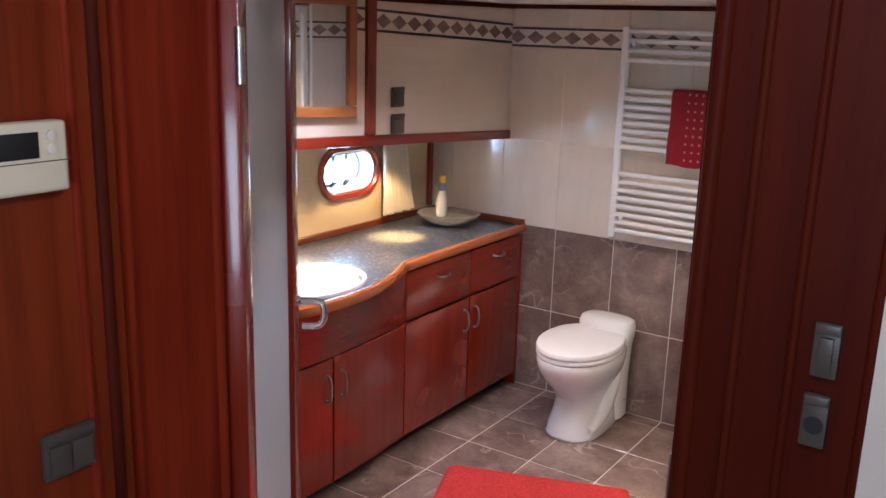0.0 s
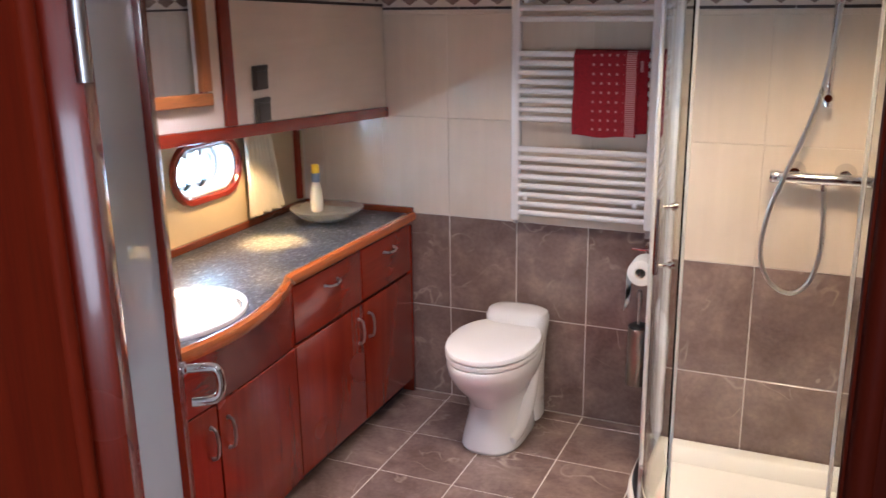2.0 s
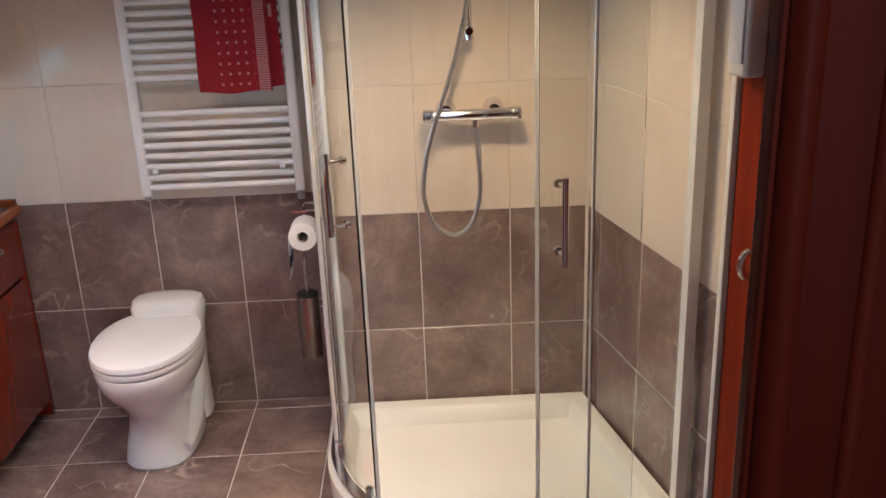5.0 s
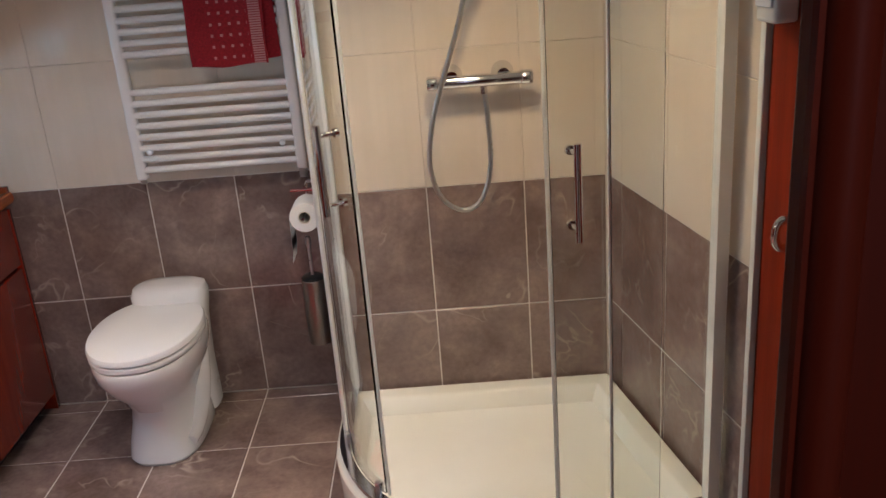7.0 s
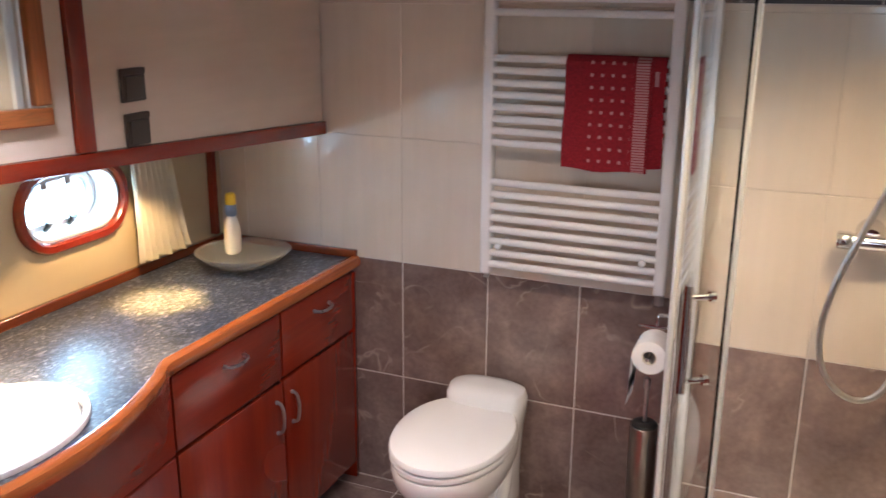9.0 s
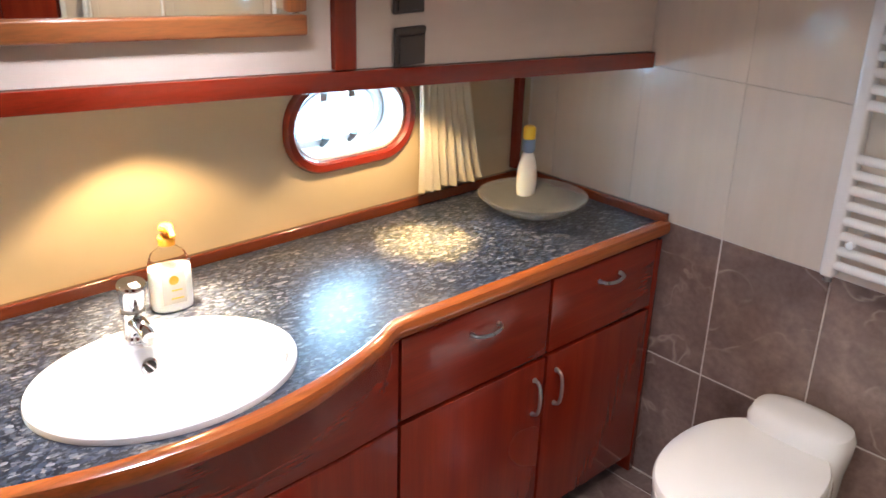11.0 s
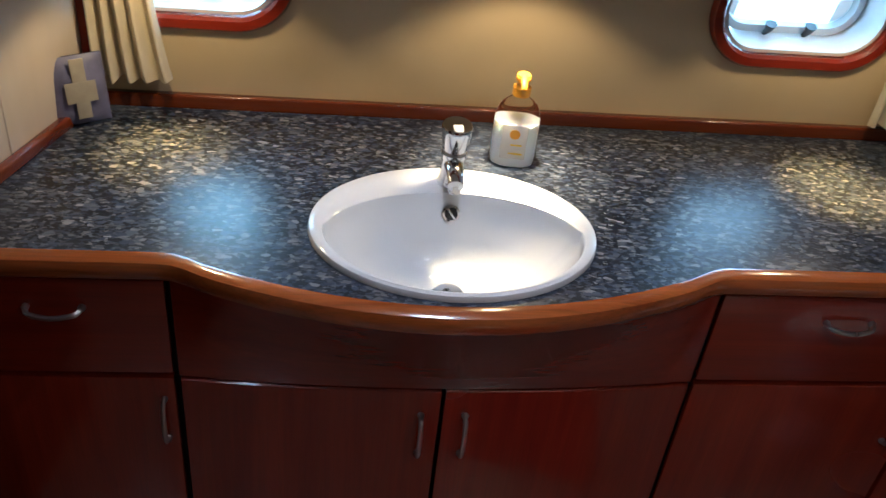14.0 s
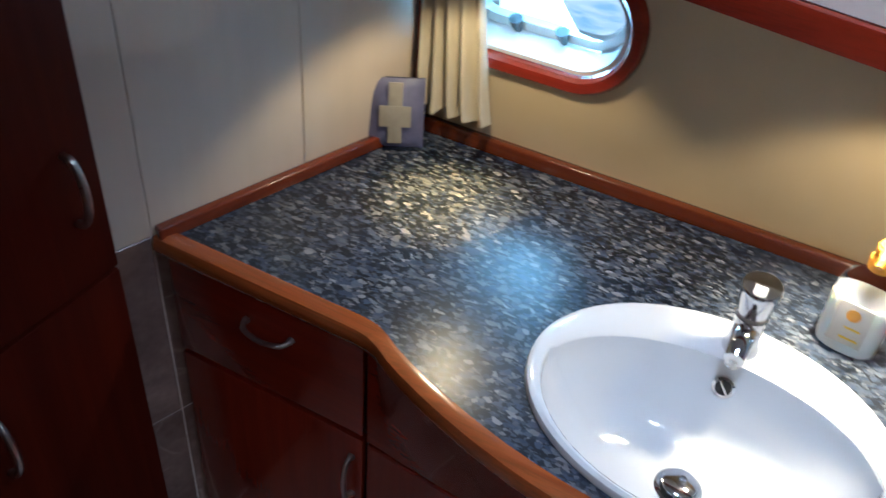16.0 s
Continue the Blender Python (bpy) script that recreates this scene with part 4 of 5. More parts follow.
# ================= things on the vanity =================


def soap_bottle():
    x, y, z = 0.428, -1.290, CT
    t = thing("soap_bottle", (x, y, z), "clear pump bottle half full of white soap with orange pump", "bottle")
    w, d = 0.043, 0.029

    def body(k):
        prof = [(0.985, 0.0932), (0.97, 0.100), (0.96, 0.105), (0.80, 0.122), (0.50, 0.134), (0.36, 0.138), (0.36, 0.148)]
        return prof if k else [(0.80, 0.0), (0.96, 0.004), (1.0, 0.015), (1.0, 0.085), (0.99, 0.092), (0.7, 0.0925)]

    m = Matrix.Translation((x, y, z)) @ Matrix.Rotation(radians(-8), 4, "Z") @ Matrix.Scale(1.03, 4)
    clear = part("body", moved(loft([oval(0, 0, h, d * f, w * f, 32, 2.6) for f, h in body(1)]), m), BOTTLE, t, "clear plastic")
    clear.visible_shadow = False
    part("soap", moved(loft([oval(0, 0, h, d * f, w * f, 32, 2.6) for f, h in body(0)]), m), SOAPM, t, "white liquid soap")
    lab = part("label", moved(box(d + 0.0006, d + 0.0014, -0.026, 0.022, 0.022, 0.092, 0.0004), m), LABELM, t, "pale paper label")
    part("label_spot", moved(lathe(0, 0, [(0.010, 0.0), (0.010, 0.0006)], 20), m @ Matrix.Translation((d + 0.0019, -0.002, 0.074)) @ Matrix.Rotation(radians(90), 4, "Y")), ORANGE, lab, "orange round mark")
    for k, (a, b) in enumerate(((-0.010, 0.016), (-0.006, 0.012), (-0.008, 0.014))):
        part("printed_line", moved(box(d + 0.0018, d + 0.0024, a, b, 0.032 + 0.009 * k, 0.035 + 0.009 * k), m), LABELM if k == 1 else YELLOW, lab)
    part("collar", moved(lathe(0, 0, [(0.017, 0.142), (0.017, 0.158), (0.012, 0.162)], 24), m), ORANGE, t, "orange collar")
    part("stem", moved(lathe(0, 0, [(0.006, 0.160), (0.006, 0.176)], 14), m), ORANGE, t)
    head = [oval(0.004, 0, 0.174 + 0.002 * k, 0.017 - 0.003 * (k > 3), 0.014 - 0.002 * (k > 3), 20) for k in range(6)]
    nose = tube(arc([(0.006, 0, 0.180), (0.030, 0, 0.182), (0.046, 0, 0.172)], 5), 0.0058, 10)
    part("pump_head", moved(join(loft(head), nose), m), ORANGE, t, "orange pump head")
    return t


soap_bottle()


def glass_bowl():
    x, y = 0.515, -0.255
    t = thing("glass_bowl", (x, y, CT), "wide shallow frosted glass bowl on the countertop", "bowl")
    prof = [(0.045, CT), (0.050, CT + 0.003), (0.090, CT + 0.014), (0.126, CT + 0.034), (0.150, CT + 0.056), (0.1535, CT + 0.0585), (0.150, CT + 0.0595), (0.122, CT + 0.0385), (0.086, CT + 0.0185), (0.040, CT + 0.0075)]
    part("shell", lathe(x, y, prof, 48), FROST, t)
    return t


glass_bowl()


def spray_bottle():
    x, y, z = 0.425, -0.185, CT + 0.017
    t = thing("cleaner_bottle", (x, y, z), "white cleaner bottle with yellow cap standing in the bowl", "bottle")
    part("body", lathe(x, y, [(0.022, z), (0.029, z + 0.005), (0.031, z + 0.05), (0.028, z + 0.09), (0.020, z + 0.118), (0.014, z + 0.132)], 24, None, 0.8, 1.1), SOAPM, t)
    part("collar", lathe(x, y, [(0.015, z + 0.130), (0.019, z + 0.136), (0.019, z + 0.165), (0.016, z + 0.170)], 20), BLUEP, t, "blue-grey collar")
    part("cap", lathe(x, y, [(0.017, z + 0.169), (0.018, z + 0.172), (0.0175, z + 0.200), (0.013, z + 0.206)], 20), YELLOW, t, "yellow cap")
    return t


spray_bottle()


def scent_bag():
    t = thing("scented_sachet", (0.35, -2.125, CT), "blue-grey foil sachet with pale label leaning in the corner", "sachet")
    m = Matrix(((-0.5, -0.86, 0, 0.350), (0.86, -0.5, 0, -2.125), (0, 0, 1, CT + 0.001), (0, 0, 0, 1))) @ Matrix.Rotation(radians(-9), 4, "X")
    bm = bmesh.new()
    nx, nz = 14, 18
    for s in (1, -1):
        g = [[bm.verts.new((0.105 * (i / nx - 0.5), s * (0.003 + 0.020 * (math.sin(math.pi * i / nx) * math.sin(math.pi * j / nz)) ** 0.6 * (1 + 0.12 * math.sin(9 * j / nz + 4 * i / nx))), 0.134 * j / nz))
              for j in range(nz + 1)] for i in range(nx + 1)]
        for i in range(nx):
            for j in range(nz):
                bm.faces.new((g[i][j], g[i + 1][j], g[i + 1][j + 1], g[i][j + 1]))
    bmesh.ops.remove_doubles(bm, verts=bm.verts, dist=0.0005)
    part("pouch", moved(bm, m), BAGM, t)
    lab = part("label", moved(box(-0.030, 0.028, -0.0255, -0.0235, 0.048, 0.088, 0.0006), m), BAGLABEL, t, "pale label")
    part("label_band", moved(box(-0.014, 0.012, -0.0250, -0.0215, 0.016, 0.132, 0.0006), m), BAGLABEL, t, "pale vertical band")
    return t


scent_bag()


def curtain(y0, y1, hang, lowz, folds, label):
    t = thing("curtain", (0.285, (y0 + y1) / 2, 0.862), label, "curtain", "porthole curtains")
    bm = bmesh.new()
    n, h = 90, 16
    g = []
    for i in range(n + 1):
        f = i / n
        col = []
        for j in range(h + 1):
            q = j / h
            spread = 1.0 - 0.36 * q ** 0.8
            y = hang + (y0 + f * (y1 - y0) - hang) * spread
            amp = 0.006 + 0.010 * (1 - q)
            x = 0.292 + amp * math.sin(f * 2 * math.pi * folds + 1.2 * math.sin(3 * f)) + 0.003 * math.sin(11 * f + 5 * q)
            z = lowz + (1.262 + RISE * y - lowz) * q + (0.004 * math.sin(f * 21) if j == 0 else 0)
            col.append((x, y, z))
        g.append(col)
    a = [[bm.verts.new(p) for p in c] for c in g]
    b = [[bm.verts.new((p[0] - 0.0025, p[1], p[2])) for p in c] for c in g]
    for i in range(n):
        for j in range(h):
            bm.faces.new((a[i][j], a[i + 1][j], a[i + 1][j + 1], a[i][j + 1]))
            bm.faces.new((b[i][j], b[i][j + 1], b[i + 1][j + 1], b[i + 1][j]))
        bm.faces.new((a[i][0], b[i][0], b[i + 1][0], a[i + 1][0]))
    part("cloth", bm, CURT, t)
    part("rod", tube([(0.287, y0 - 0.01, 1.250 + RISE * y0), (0.287, y1 + 0.01, 1.250 + RISE * y1)], 0.004, 8), STEEL, t)
    return t


curtain(-0.480, -0.235, -0.480, 0.872, 7.5, "short pleated beige curtain drawn aside from the porthole")
curtain(-2.112, -1.962, -2.112, 0.892, 4.5, "short pleated beige curtain drawn into the corner")

# ================= switches and small wall things =================


def rocker(name, m, label, w=0.082, h=0.082, socket=False, double=False):
    """A framed rocker switch; local x across, y up, z out of the wall."""
    t = thing(name, m.translation, label, "switch" if not socket else "socket")
    part("frame", moved(box(-w / 2, w / 2, -h / 2, h / 2, 0.0, 0.009, 0.003), m), BRONZE, t)
    part("top_lip", moved(box(-w / 2 + 0.001, w / 2 - 0.001, h / 2 - 0.015, h / 2 - 0.001, 0.0085, 0.0125, 0.002), m), BRONZE, t)
    if socket:
        part("opening", moved(lathe(0, -0.006, [(0.013, 0.008), (0.013, 0.0095), (0.010, 0.0095)], 24), m), BLACKP, t, "round dark socket opening")
    else:
        k = 2 if double else 1
        for i in range(k):
            a = -w / 2 + 0.007 + i * (w - 0.014) / k
            part("rocker", moved(box(a + 0.0006, a + (w - 0.014) / k - 0.0006, -h / 2 + 0.007, h / 2 - 0.018, 0.008, 0.0145, 0.0025), m @ Matrix.Rotation(radians(3), 4, "X")), BRONZE, t)
    return t


def faces(x, y, z, facing):
    return Matrix.Translation((x, y, z)) @ FACING[facing].to_4x4()


SL = 0.030 + 0.105 * -0.805
rocker("light_switch", faces(UX + SL + 0.003, -0.788, 1.462, "+x"), "grey-brown rocker switch on the cream tiles")
rocker("light_switch", faces(UX + SL + 0.003, -0.784, 1.352, "+x"), "grey-brown rocker switch just above the mahogany rail")


def thermostat():
    m = faces(1.7505, -3.118, 1.570, "+x")
    t = thing("thermostat", (1.7505, -3.09, 1.5), "cream room thermostat with dark display and round buttons", "thermostat")
    part("case", moved(box(-0.072, 0.064, -0.047, 0.047, 0.0, 0.026, 0.007, 3), m), CREAMP, t)
    part("display", moved(box(-0.052, 0.022, 0.000, 0.034, 0.0255, 0.0275, 0.001), m), BLACKP, t, "dark display")
    for v in (0.010, 0.028):
        part("button", moved(lathe(0, 0, [(0.0075, 0.025), (0.0075, 0.0285), (0.005, 0.0295)], 18), m @ Matrix.Translation((0.040, v, 0))), LABELM, t, "grey-beige round button")
    part("cover_line", moved(box(-0.070, 0.066, -0.006, -0.0045, 0.0258, 0.0264), m), BRONZE, t)
    return t


thermostat()
rocker("light_switch", faces(1.7505, -3.074, 1.142, "+x"), "grey-brown double rocker switch on the mahogany wall", 0.082, 0.070, False, True)
rocker("light_switch", faces(2.650, -2.5308, 1.348, "-y"), "grey-brown rocker switch on the mahogany door wall", 0.034, 0.076)
rocker("wall_socket", faces(2.647, -2.5308, 1.247, "-y"), "grey-brown wall socket under the switch", 0.034, 0.076, True)


PY, PZ0, PZ1 = -1.228, 1.365, 1.570


def soap_dispenser():
    t = thing("wall_dispenser", (2.75, PY, PZ0), "slim white plastic dispenser on the dark door frame", "dispenser")
    part("case", box(2.722, 2.774, PY - 0.036, PY + 0.036, PZ0, PZ1, 0.012, 3), WHITEP, t)
    part("front", box(2.716, 2.7225, PY - 0.028, PY + 0.028, PZ0 + 0.03, PZ1 - 0.015, 0.004, 2), SEATM, t)
    t.matrix_basis = ASKEW @ t.matrix_basis
    return t


soap_dispenser()


def tall_cupboard():
    t = thing("tall_cupboard", (1.12, -2.29, 0), "tall mahogany cupboard built into the wall beside the vanity, shade put into its dark tone", "cupboard")
    # frame and doors use the darkened mahogany, so the corner's shade is in the colour
    part("frame", box(0.890, 1.355, -2.3065, -2.290, 0.0, CZ - 0.004, 0.002), DIMWOOD, t)
    up = part("door", box(0.894, 1.352, -2.289, -2.272, 0.845, CZ - 0.02, 0.004), DIMWOOD, t)
    lo = part("door", box(0.894, 1.352, -2.289, -2.272, 0.04, 0.838, 0.004), DIMWOOD, t)
    for d, x, z in ((up, 0.945, 1.010), (lo, 1.150, 0.690)):
        pts = [(x, -2.272, z - 0.055), (x, -2.258, z - 0.052), (x, -2.246, z - 0.030), (x, -2.242, z), (x, -2.246, z + 0.030), (x, -2.258, z + 0.052), (x, -2.272, z + 0.055)]
        part("handle", tube(arc(pts, 4), 0.0058, 8), STEEL, d, "arched steel pull")
    return t


tall_cupboard()

# ================= radiator and towel =================


def radiator():
    t = thing("towel_radiator", (1.545, -0.06, 0.85), "white enamelled ladder towel radiator hung on the tiled wall", "radiator")
    for x in (1.278, 1.808):
        part("upright", box(x - 0.017, x + 0.017, -0.085, -0.048, 0.852, 1.772, 0.010, 3), ENAMEL, t)
    bars = [1.140 - 0.0365 * k for k in range(8)] + [1.505 - 0.0350 * k for k in range(8)] + [1.752 - 0.040 * k for k in range(4)]
    for z in bars:
        part("bar", tube([(1.292, -0.074, z), (1.794, -0.074, z)], 0.0112, 12), ENAMEL, t)
    for x, z in ((1.322, 0.946), (1.756, 0.946), (1.322, 1.70), (1.756, 1.70)):
        part("fixing_cap", moved(lathe(0, 0, [(0.010, 0.0), (0.0095, 0.010), (0.006, 0.012)], 16), Matrix.Translation((x, -0.083, z)) @ FACING["-y"].to_4x4()), SEATM, t)
        part("wall_bracket", tube([(x, -0.07, z), (x, -0.001, z)], 0.007, 8), ENAMEL, t)
    v = part("valve", tube([(1.808, -0.066, 0.850), (1.808, -0.066, 0.822)], 0.013, 12), STEEL, t, "steel valve")
    part("pipe", tube([(1.808, -0.066, 0.832), (1.808, -0.001, 0.828)], 0.008, 10), STEEL, v)
    part("pipe_end", tube([(1.278, -0.066, 0.853), (1.278, -0.066, 0.838)], 0.010, 12), STEEL, t)
    return t


radiator()


def towel():
    t = thing("towel", (1.65, -0.09, 1.2), "folded red towel with rows of pale squares on the radiator", "towel")

    def sheet(x0, x1, z0, y_front, name, sag, seed):
        rnd = random.Random(seed)
        bm = bmesh.new()
        n = 26
        path = [(-0.060, 1.30), (-0.060, 1.40), (-0.060, 1.495), (-0.064, 1.512), (-0.074, 1.523), (-0.086, 1.518), (y_front, 1.505)]
        path += [(y_front - 0.002 * math.sin(k), 1.505 - (1.505 - z0) * k / 12) for k in range(1, 13)]
        ph = rnd.uniform(0, 6)
        outer, inner = [], []
        for i in range(n + 1):
            f = i / n
            x = x0 + (x1 - x0) * f
            wob = 0.0028 * math.sin(7 * f + ph) + 0.0012 * math.sin(17 * f + ph)
            ro, ri = [], []
            for k, (y, z) in enumerate(path):
                q = max(0, (k - 6) / 12)
                zz = z - sag * q * math.sin(math.pi * f) + (0.003 * math.sin(9 * f + ph) if k == len(path) - 1 else 0)
                ro.append(bm.verts.new((x + 0.004 * q * math.sin(5 * q + ph), y - (wob * (0.3 + q) if k > 5 else 0), zz)))
                back = 0.006 if k > 4 else -0.006
                ri.append(bm.verts.new((x + 0.004 * q * math.sin(5 * q + ph), y + (back if k != 4 else 0) - (wob * (0.3 + q) if k > 5 else 0), zz - (0.006 if 2 < k < 6 else 0))))
            outer.append(ro)
            inner.append(ri)
        m = len(path)
        for i in range(n):
            for k in range(m - 1):
                bm.faces.new((outer[i][k], outer[i + 1][k], outer[i + 1][k + 1], outer[i][k + 1]))
                bm.faces.new((inner[i][k], inner[i][k + 1], inner[i + 1][k + 1], inner[i + 1][k]))
            bm.faces.new((outer[i][m - 1], outer[i + 1][m - 1], inner[i + 1][m - 1], inner[i][m - 1]))
        for side in (0, n):
            for k in range(m - 1):
                bm.faces.new((outer[side][k], outer[side][k + 1], inner[side][k + 1], inner[side][k]))
        ob = part(name, bm, TOWEL, t)
        return ob

    sheet(1.512, 1.752, 1.208, -0.100, "front_fold", 0.004, 1)
    sheet(1.530, 1.786, 1.222, -0.092, "inner_fold", 0.002, 5)
    return t


towel()

# ================= toilet =================


def toilet():
    x, yb = 1.285, -0.012
    t = thing("toilet", (x, -0.28, 0), "white porcelain toilet with closed lid standing at the tiled wall", "toilet")
    rows = [(0.118, 0.205, -0.255, 0.0, 2.8), (0.124, 0.212, -0.255, 0.012, 2.8), (0.120, 0.205, -0.250, 0.06, 2.6), (0.110, 0.196, -0.235, 0.12, 2.5), (0.108, 0.200, -0.232, 0.18, 2.4),
            (0.124, 0.226, -0.254, 0.235, 2.3), (0.152, 0.252, -0.280, 0.285, 2.2), (0.170, 0.266, -0.298, 0.335, 2.15), (0.175, 0.270, -0.302, 0.372, 2.1), (0.172, 0.266, -0.302, 0.384, 2.1), (0.14, 0.22, -0.30, 0.386, 2.1)]
    part("bowl", loft([oval(x - 0.005, cy, z, rx, ry, 48, pw) for rx, ry, cy, z, pw in rows]), PORC, t)
    back = [(0.112, 0.085, -0.090, 0.02, 3.4), (0.108, 0.082, -0.088, 0.20, 3.4), (0.118, 0.080, -0.088, 0.36, 3.2), (0.128, 0.078, -0.086, 0.42, 3.0), (0.130, 0.076, -0.085, 0.455, 3.0), (0.122, 0.070, -0.083, 0.476, 2.8), (0.10, 0.055, -0.082, 0.486, 2.6), (0.05, 0.03, -0.082, 0.489, 2.4)]
    part("cistern_hump", loft([oval(x + 0.012, cy, z, rx, ry, 40, pw) for rx, ry, cy, z, pw in back]), PORC, t)
    side = []
    for k in range(9):
        f = k / 8
        side.append((x + 0.098 + 0.012 * math.sin(f * 3), -0.40 + 0.30 * f, 0.05 + 0.33 * f ** 1.6))
    part("side_swell", tube(arc(side, 3), 0.030, 14, None, False, [0.6 + 0.5 * math.sin(math.pi * min(1, i / 24)) for i in range(25)]), PORC, t)

    def lid_ring(s, z):
        return oval(x - 0.006, -0.325, z, 0.176 * s, 0.243 * s, 56, 2.12, 0.04)

    part("seat", loft([lid_ring(0.985, 0.388), lid_ring(1.0, 0.392), lid_ring(1.0, 0.404), lid_ring(0.985, 0.408)]), SEATM, t)
    part("lid", loft([lid_ring(0.99, 0.411), lid_ring(1.008, 0.415), lid_ring(1.008, 0.424), lid_ring(0.985, 0.432), lid_ring(0.90, 0.4365), lid_ring(0.5, 0.440), lid_ring(0.1, 0.441)]), SEATM, t)
    for dx in (-0.07, 0.07):
        part("hinge", tube([(x - 0.006 + dx - 0.018, -0.108, 0.418), (x - 0.006 + dx + 0.018, -0.108, 0.418)], 0.011, 12), SEATM, t)
    part("bolt_cap", moved(lathe(0, 0, [(0.010, 0), (0.009, 0.005), (0.004, 0.007)], 14), faces(x + 0.122, -0.09, 0.10, "+x")), STEEL, t)
    return t


toilet()


def bath_mat():
    t = thing("bath_mat", (1.45, -1.05, 0), "thick red bath mat lying askew on the tiled floor", "rug")
    bm = bmesh.new()
    nx, ny = 40, 28
    m = Matrix.Translation((1.45, -1.055, 0)) @ Matrix.Rotation(radians(21), 4, "Z")
    g = []
    for i in range(nx + 1):
        row = []
        for j in range(ny + 1):
            u, v = (i / nx - 0.5) * 0.73, (j / ny - 0.5) * 0.50
            e = min(0.365 - abs(u), 0.25 - abs(v))
            cu = max(0, abs(u) - 0.335) / 0.03
            cv = max(0, abs(v) - 0.22) / 0.03
            shrink = 1 - 0.012 * min(1, cu) * min(1, cv)
            z = 0.001 + 0.016 * min(1, max(0.06, e / 0.015)) + 0.0016 * noise.noise(Vector((u * 60, v * 60, 1)))
            row.append(bm.verts.new((u * shrink, v * shrink, z)))
        g.append(row)
    for i in range(nx):
        for j in range(ny):
            bm.faces.new((g[i][j], g[i + 1][j], g[i + 1][j + 1], g[i][j + 1]))
    rim = [g[i][0] for i in range(nx + 1)] + [g[nx][j] for j in range(1, ny + 1)] + [g[i][ny] for i in range(nx - 1, -1, -1)] + [g[0][j] for j in range(ny - 1, 0, -1)]
    low = [bm.verts.new((v.co.x, v.co.y, 0.0005)) for v in rim]
    for k in range(len(rim)):
        bm.faces.new((rim[k], low[k], low[(k + 1) % len(rim)], rim[(k + 1) % len(rim)]))
    bm.faces.new(low)
    part("plush_top", moved(bm, m), RUG, t)
    return t


bath_mat()


def toilet_roll():
    x, y, z = 1.830, -0.255, 0.752
    h = thing("toilet_roll_holder", (1.884, -0.25, 0.82), "chrome toilet roll holder on the tiled return wall", "holder")
    part("plate", moved(lathe(0, 0, [(0.020, 0.0), (0.020, 0.006), (0.016, 0.009)], 20), faces(1.8845, -0.19, 0.838, "-x")), CHROME, h)
    part("arm", tube(arc([(1.882, -0.19, 0.838), (1.85, -0.19, 0.838), (1.832, -0.192, 0.834), (1.828, -0.195, 0.80), (1.828, -0.196, 0.760), (1.828, -0.205, 0.753), (1.828, -0.318, 0.753)], 5), 0.0055, 10), CHROME, h)
    part("post", tube([(1.884, -0.312, 0.846), (1.800, -0.312, 0.846)], 0.0045, 8), CHROME, h)
    t = thing("toilet_roll", (x, y, z - 0.055), "white toilet paper roll with a loose hanging end", "toilet paper")
    bm = bmesh.new()
    n = 40
    rings = []
    for r, yy in ((0.020, -0.200), (0.046, -0.200), (0.048, -0.203), (0.048, -0.297), (0.046, -0.300), (0.020, -0.300)):
        rings.append([bm.verts.new((x + r * math.cos(2 * math.pi * k / n), yy, z + r * math.sin(2 * math.pi * k / n))) for k in range(n)])
    for a, b in zip(rings, rings[1:]):
        for k in range(n):
            bm.faces.new((a[k], a[(k + 1) % n], b[(k + 1) % n], b[k]))
    part("paper", bm, PAPER, t)
    bm = bmesh.new()
    rings = []
    for r, yy in ((0.0200, -0.2005), (0.0200, -0.2995), (0.0175, -0.2995), (0.0175, -0.2005)):
        rings.append([bm.verts.new((x + r * math.cos(2 * math.pi * k / n), yy, z + r * math.sin(2 * math.pi * k / n))) for k in range(n)])
    for i in range(4):
        a, b = rings[i], rings[(i + 1) % 4]
        for k in range(n):
            bm.faces.new((a[k], a[(k + 1) % n], b[(k + 1) % n], b[k]))
    part("core", bm, LABELM, t, "brown cardboard core")
    bm = bmesh.new()
    strip = [(x - 0.0482, z + 0.0), (x - 0.0495, z - 0.03), (x - 0.050, z - 0.07), (x - 0.050, z - 0.11), (x - 0.056, z - 0.150)]
    rows = [[bm.verts.new((px + dx, yy, pz)) for yy in (-0.203, -0.235, -0.27, -0.297) for dx in (0, )] for px, pz in strip for dx in (0,)]
    for r, s in zip(rows, rows[1:]):
        for k in range(3):
            bm.faces.new((r[k], r[k + 1], s[k + 1], s[k]))
    bmesh.ops.solidify(bm, geom=list(bm.faces), thickness=0.0012)
    part("loose_end", bm, PAPER, t)
    return t


toilet_roll()


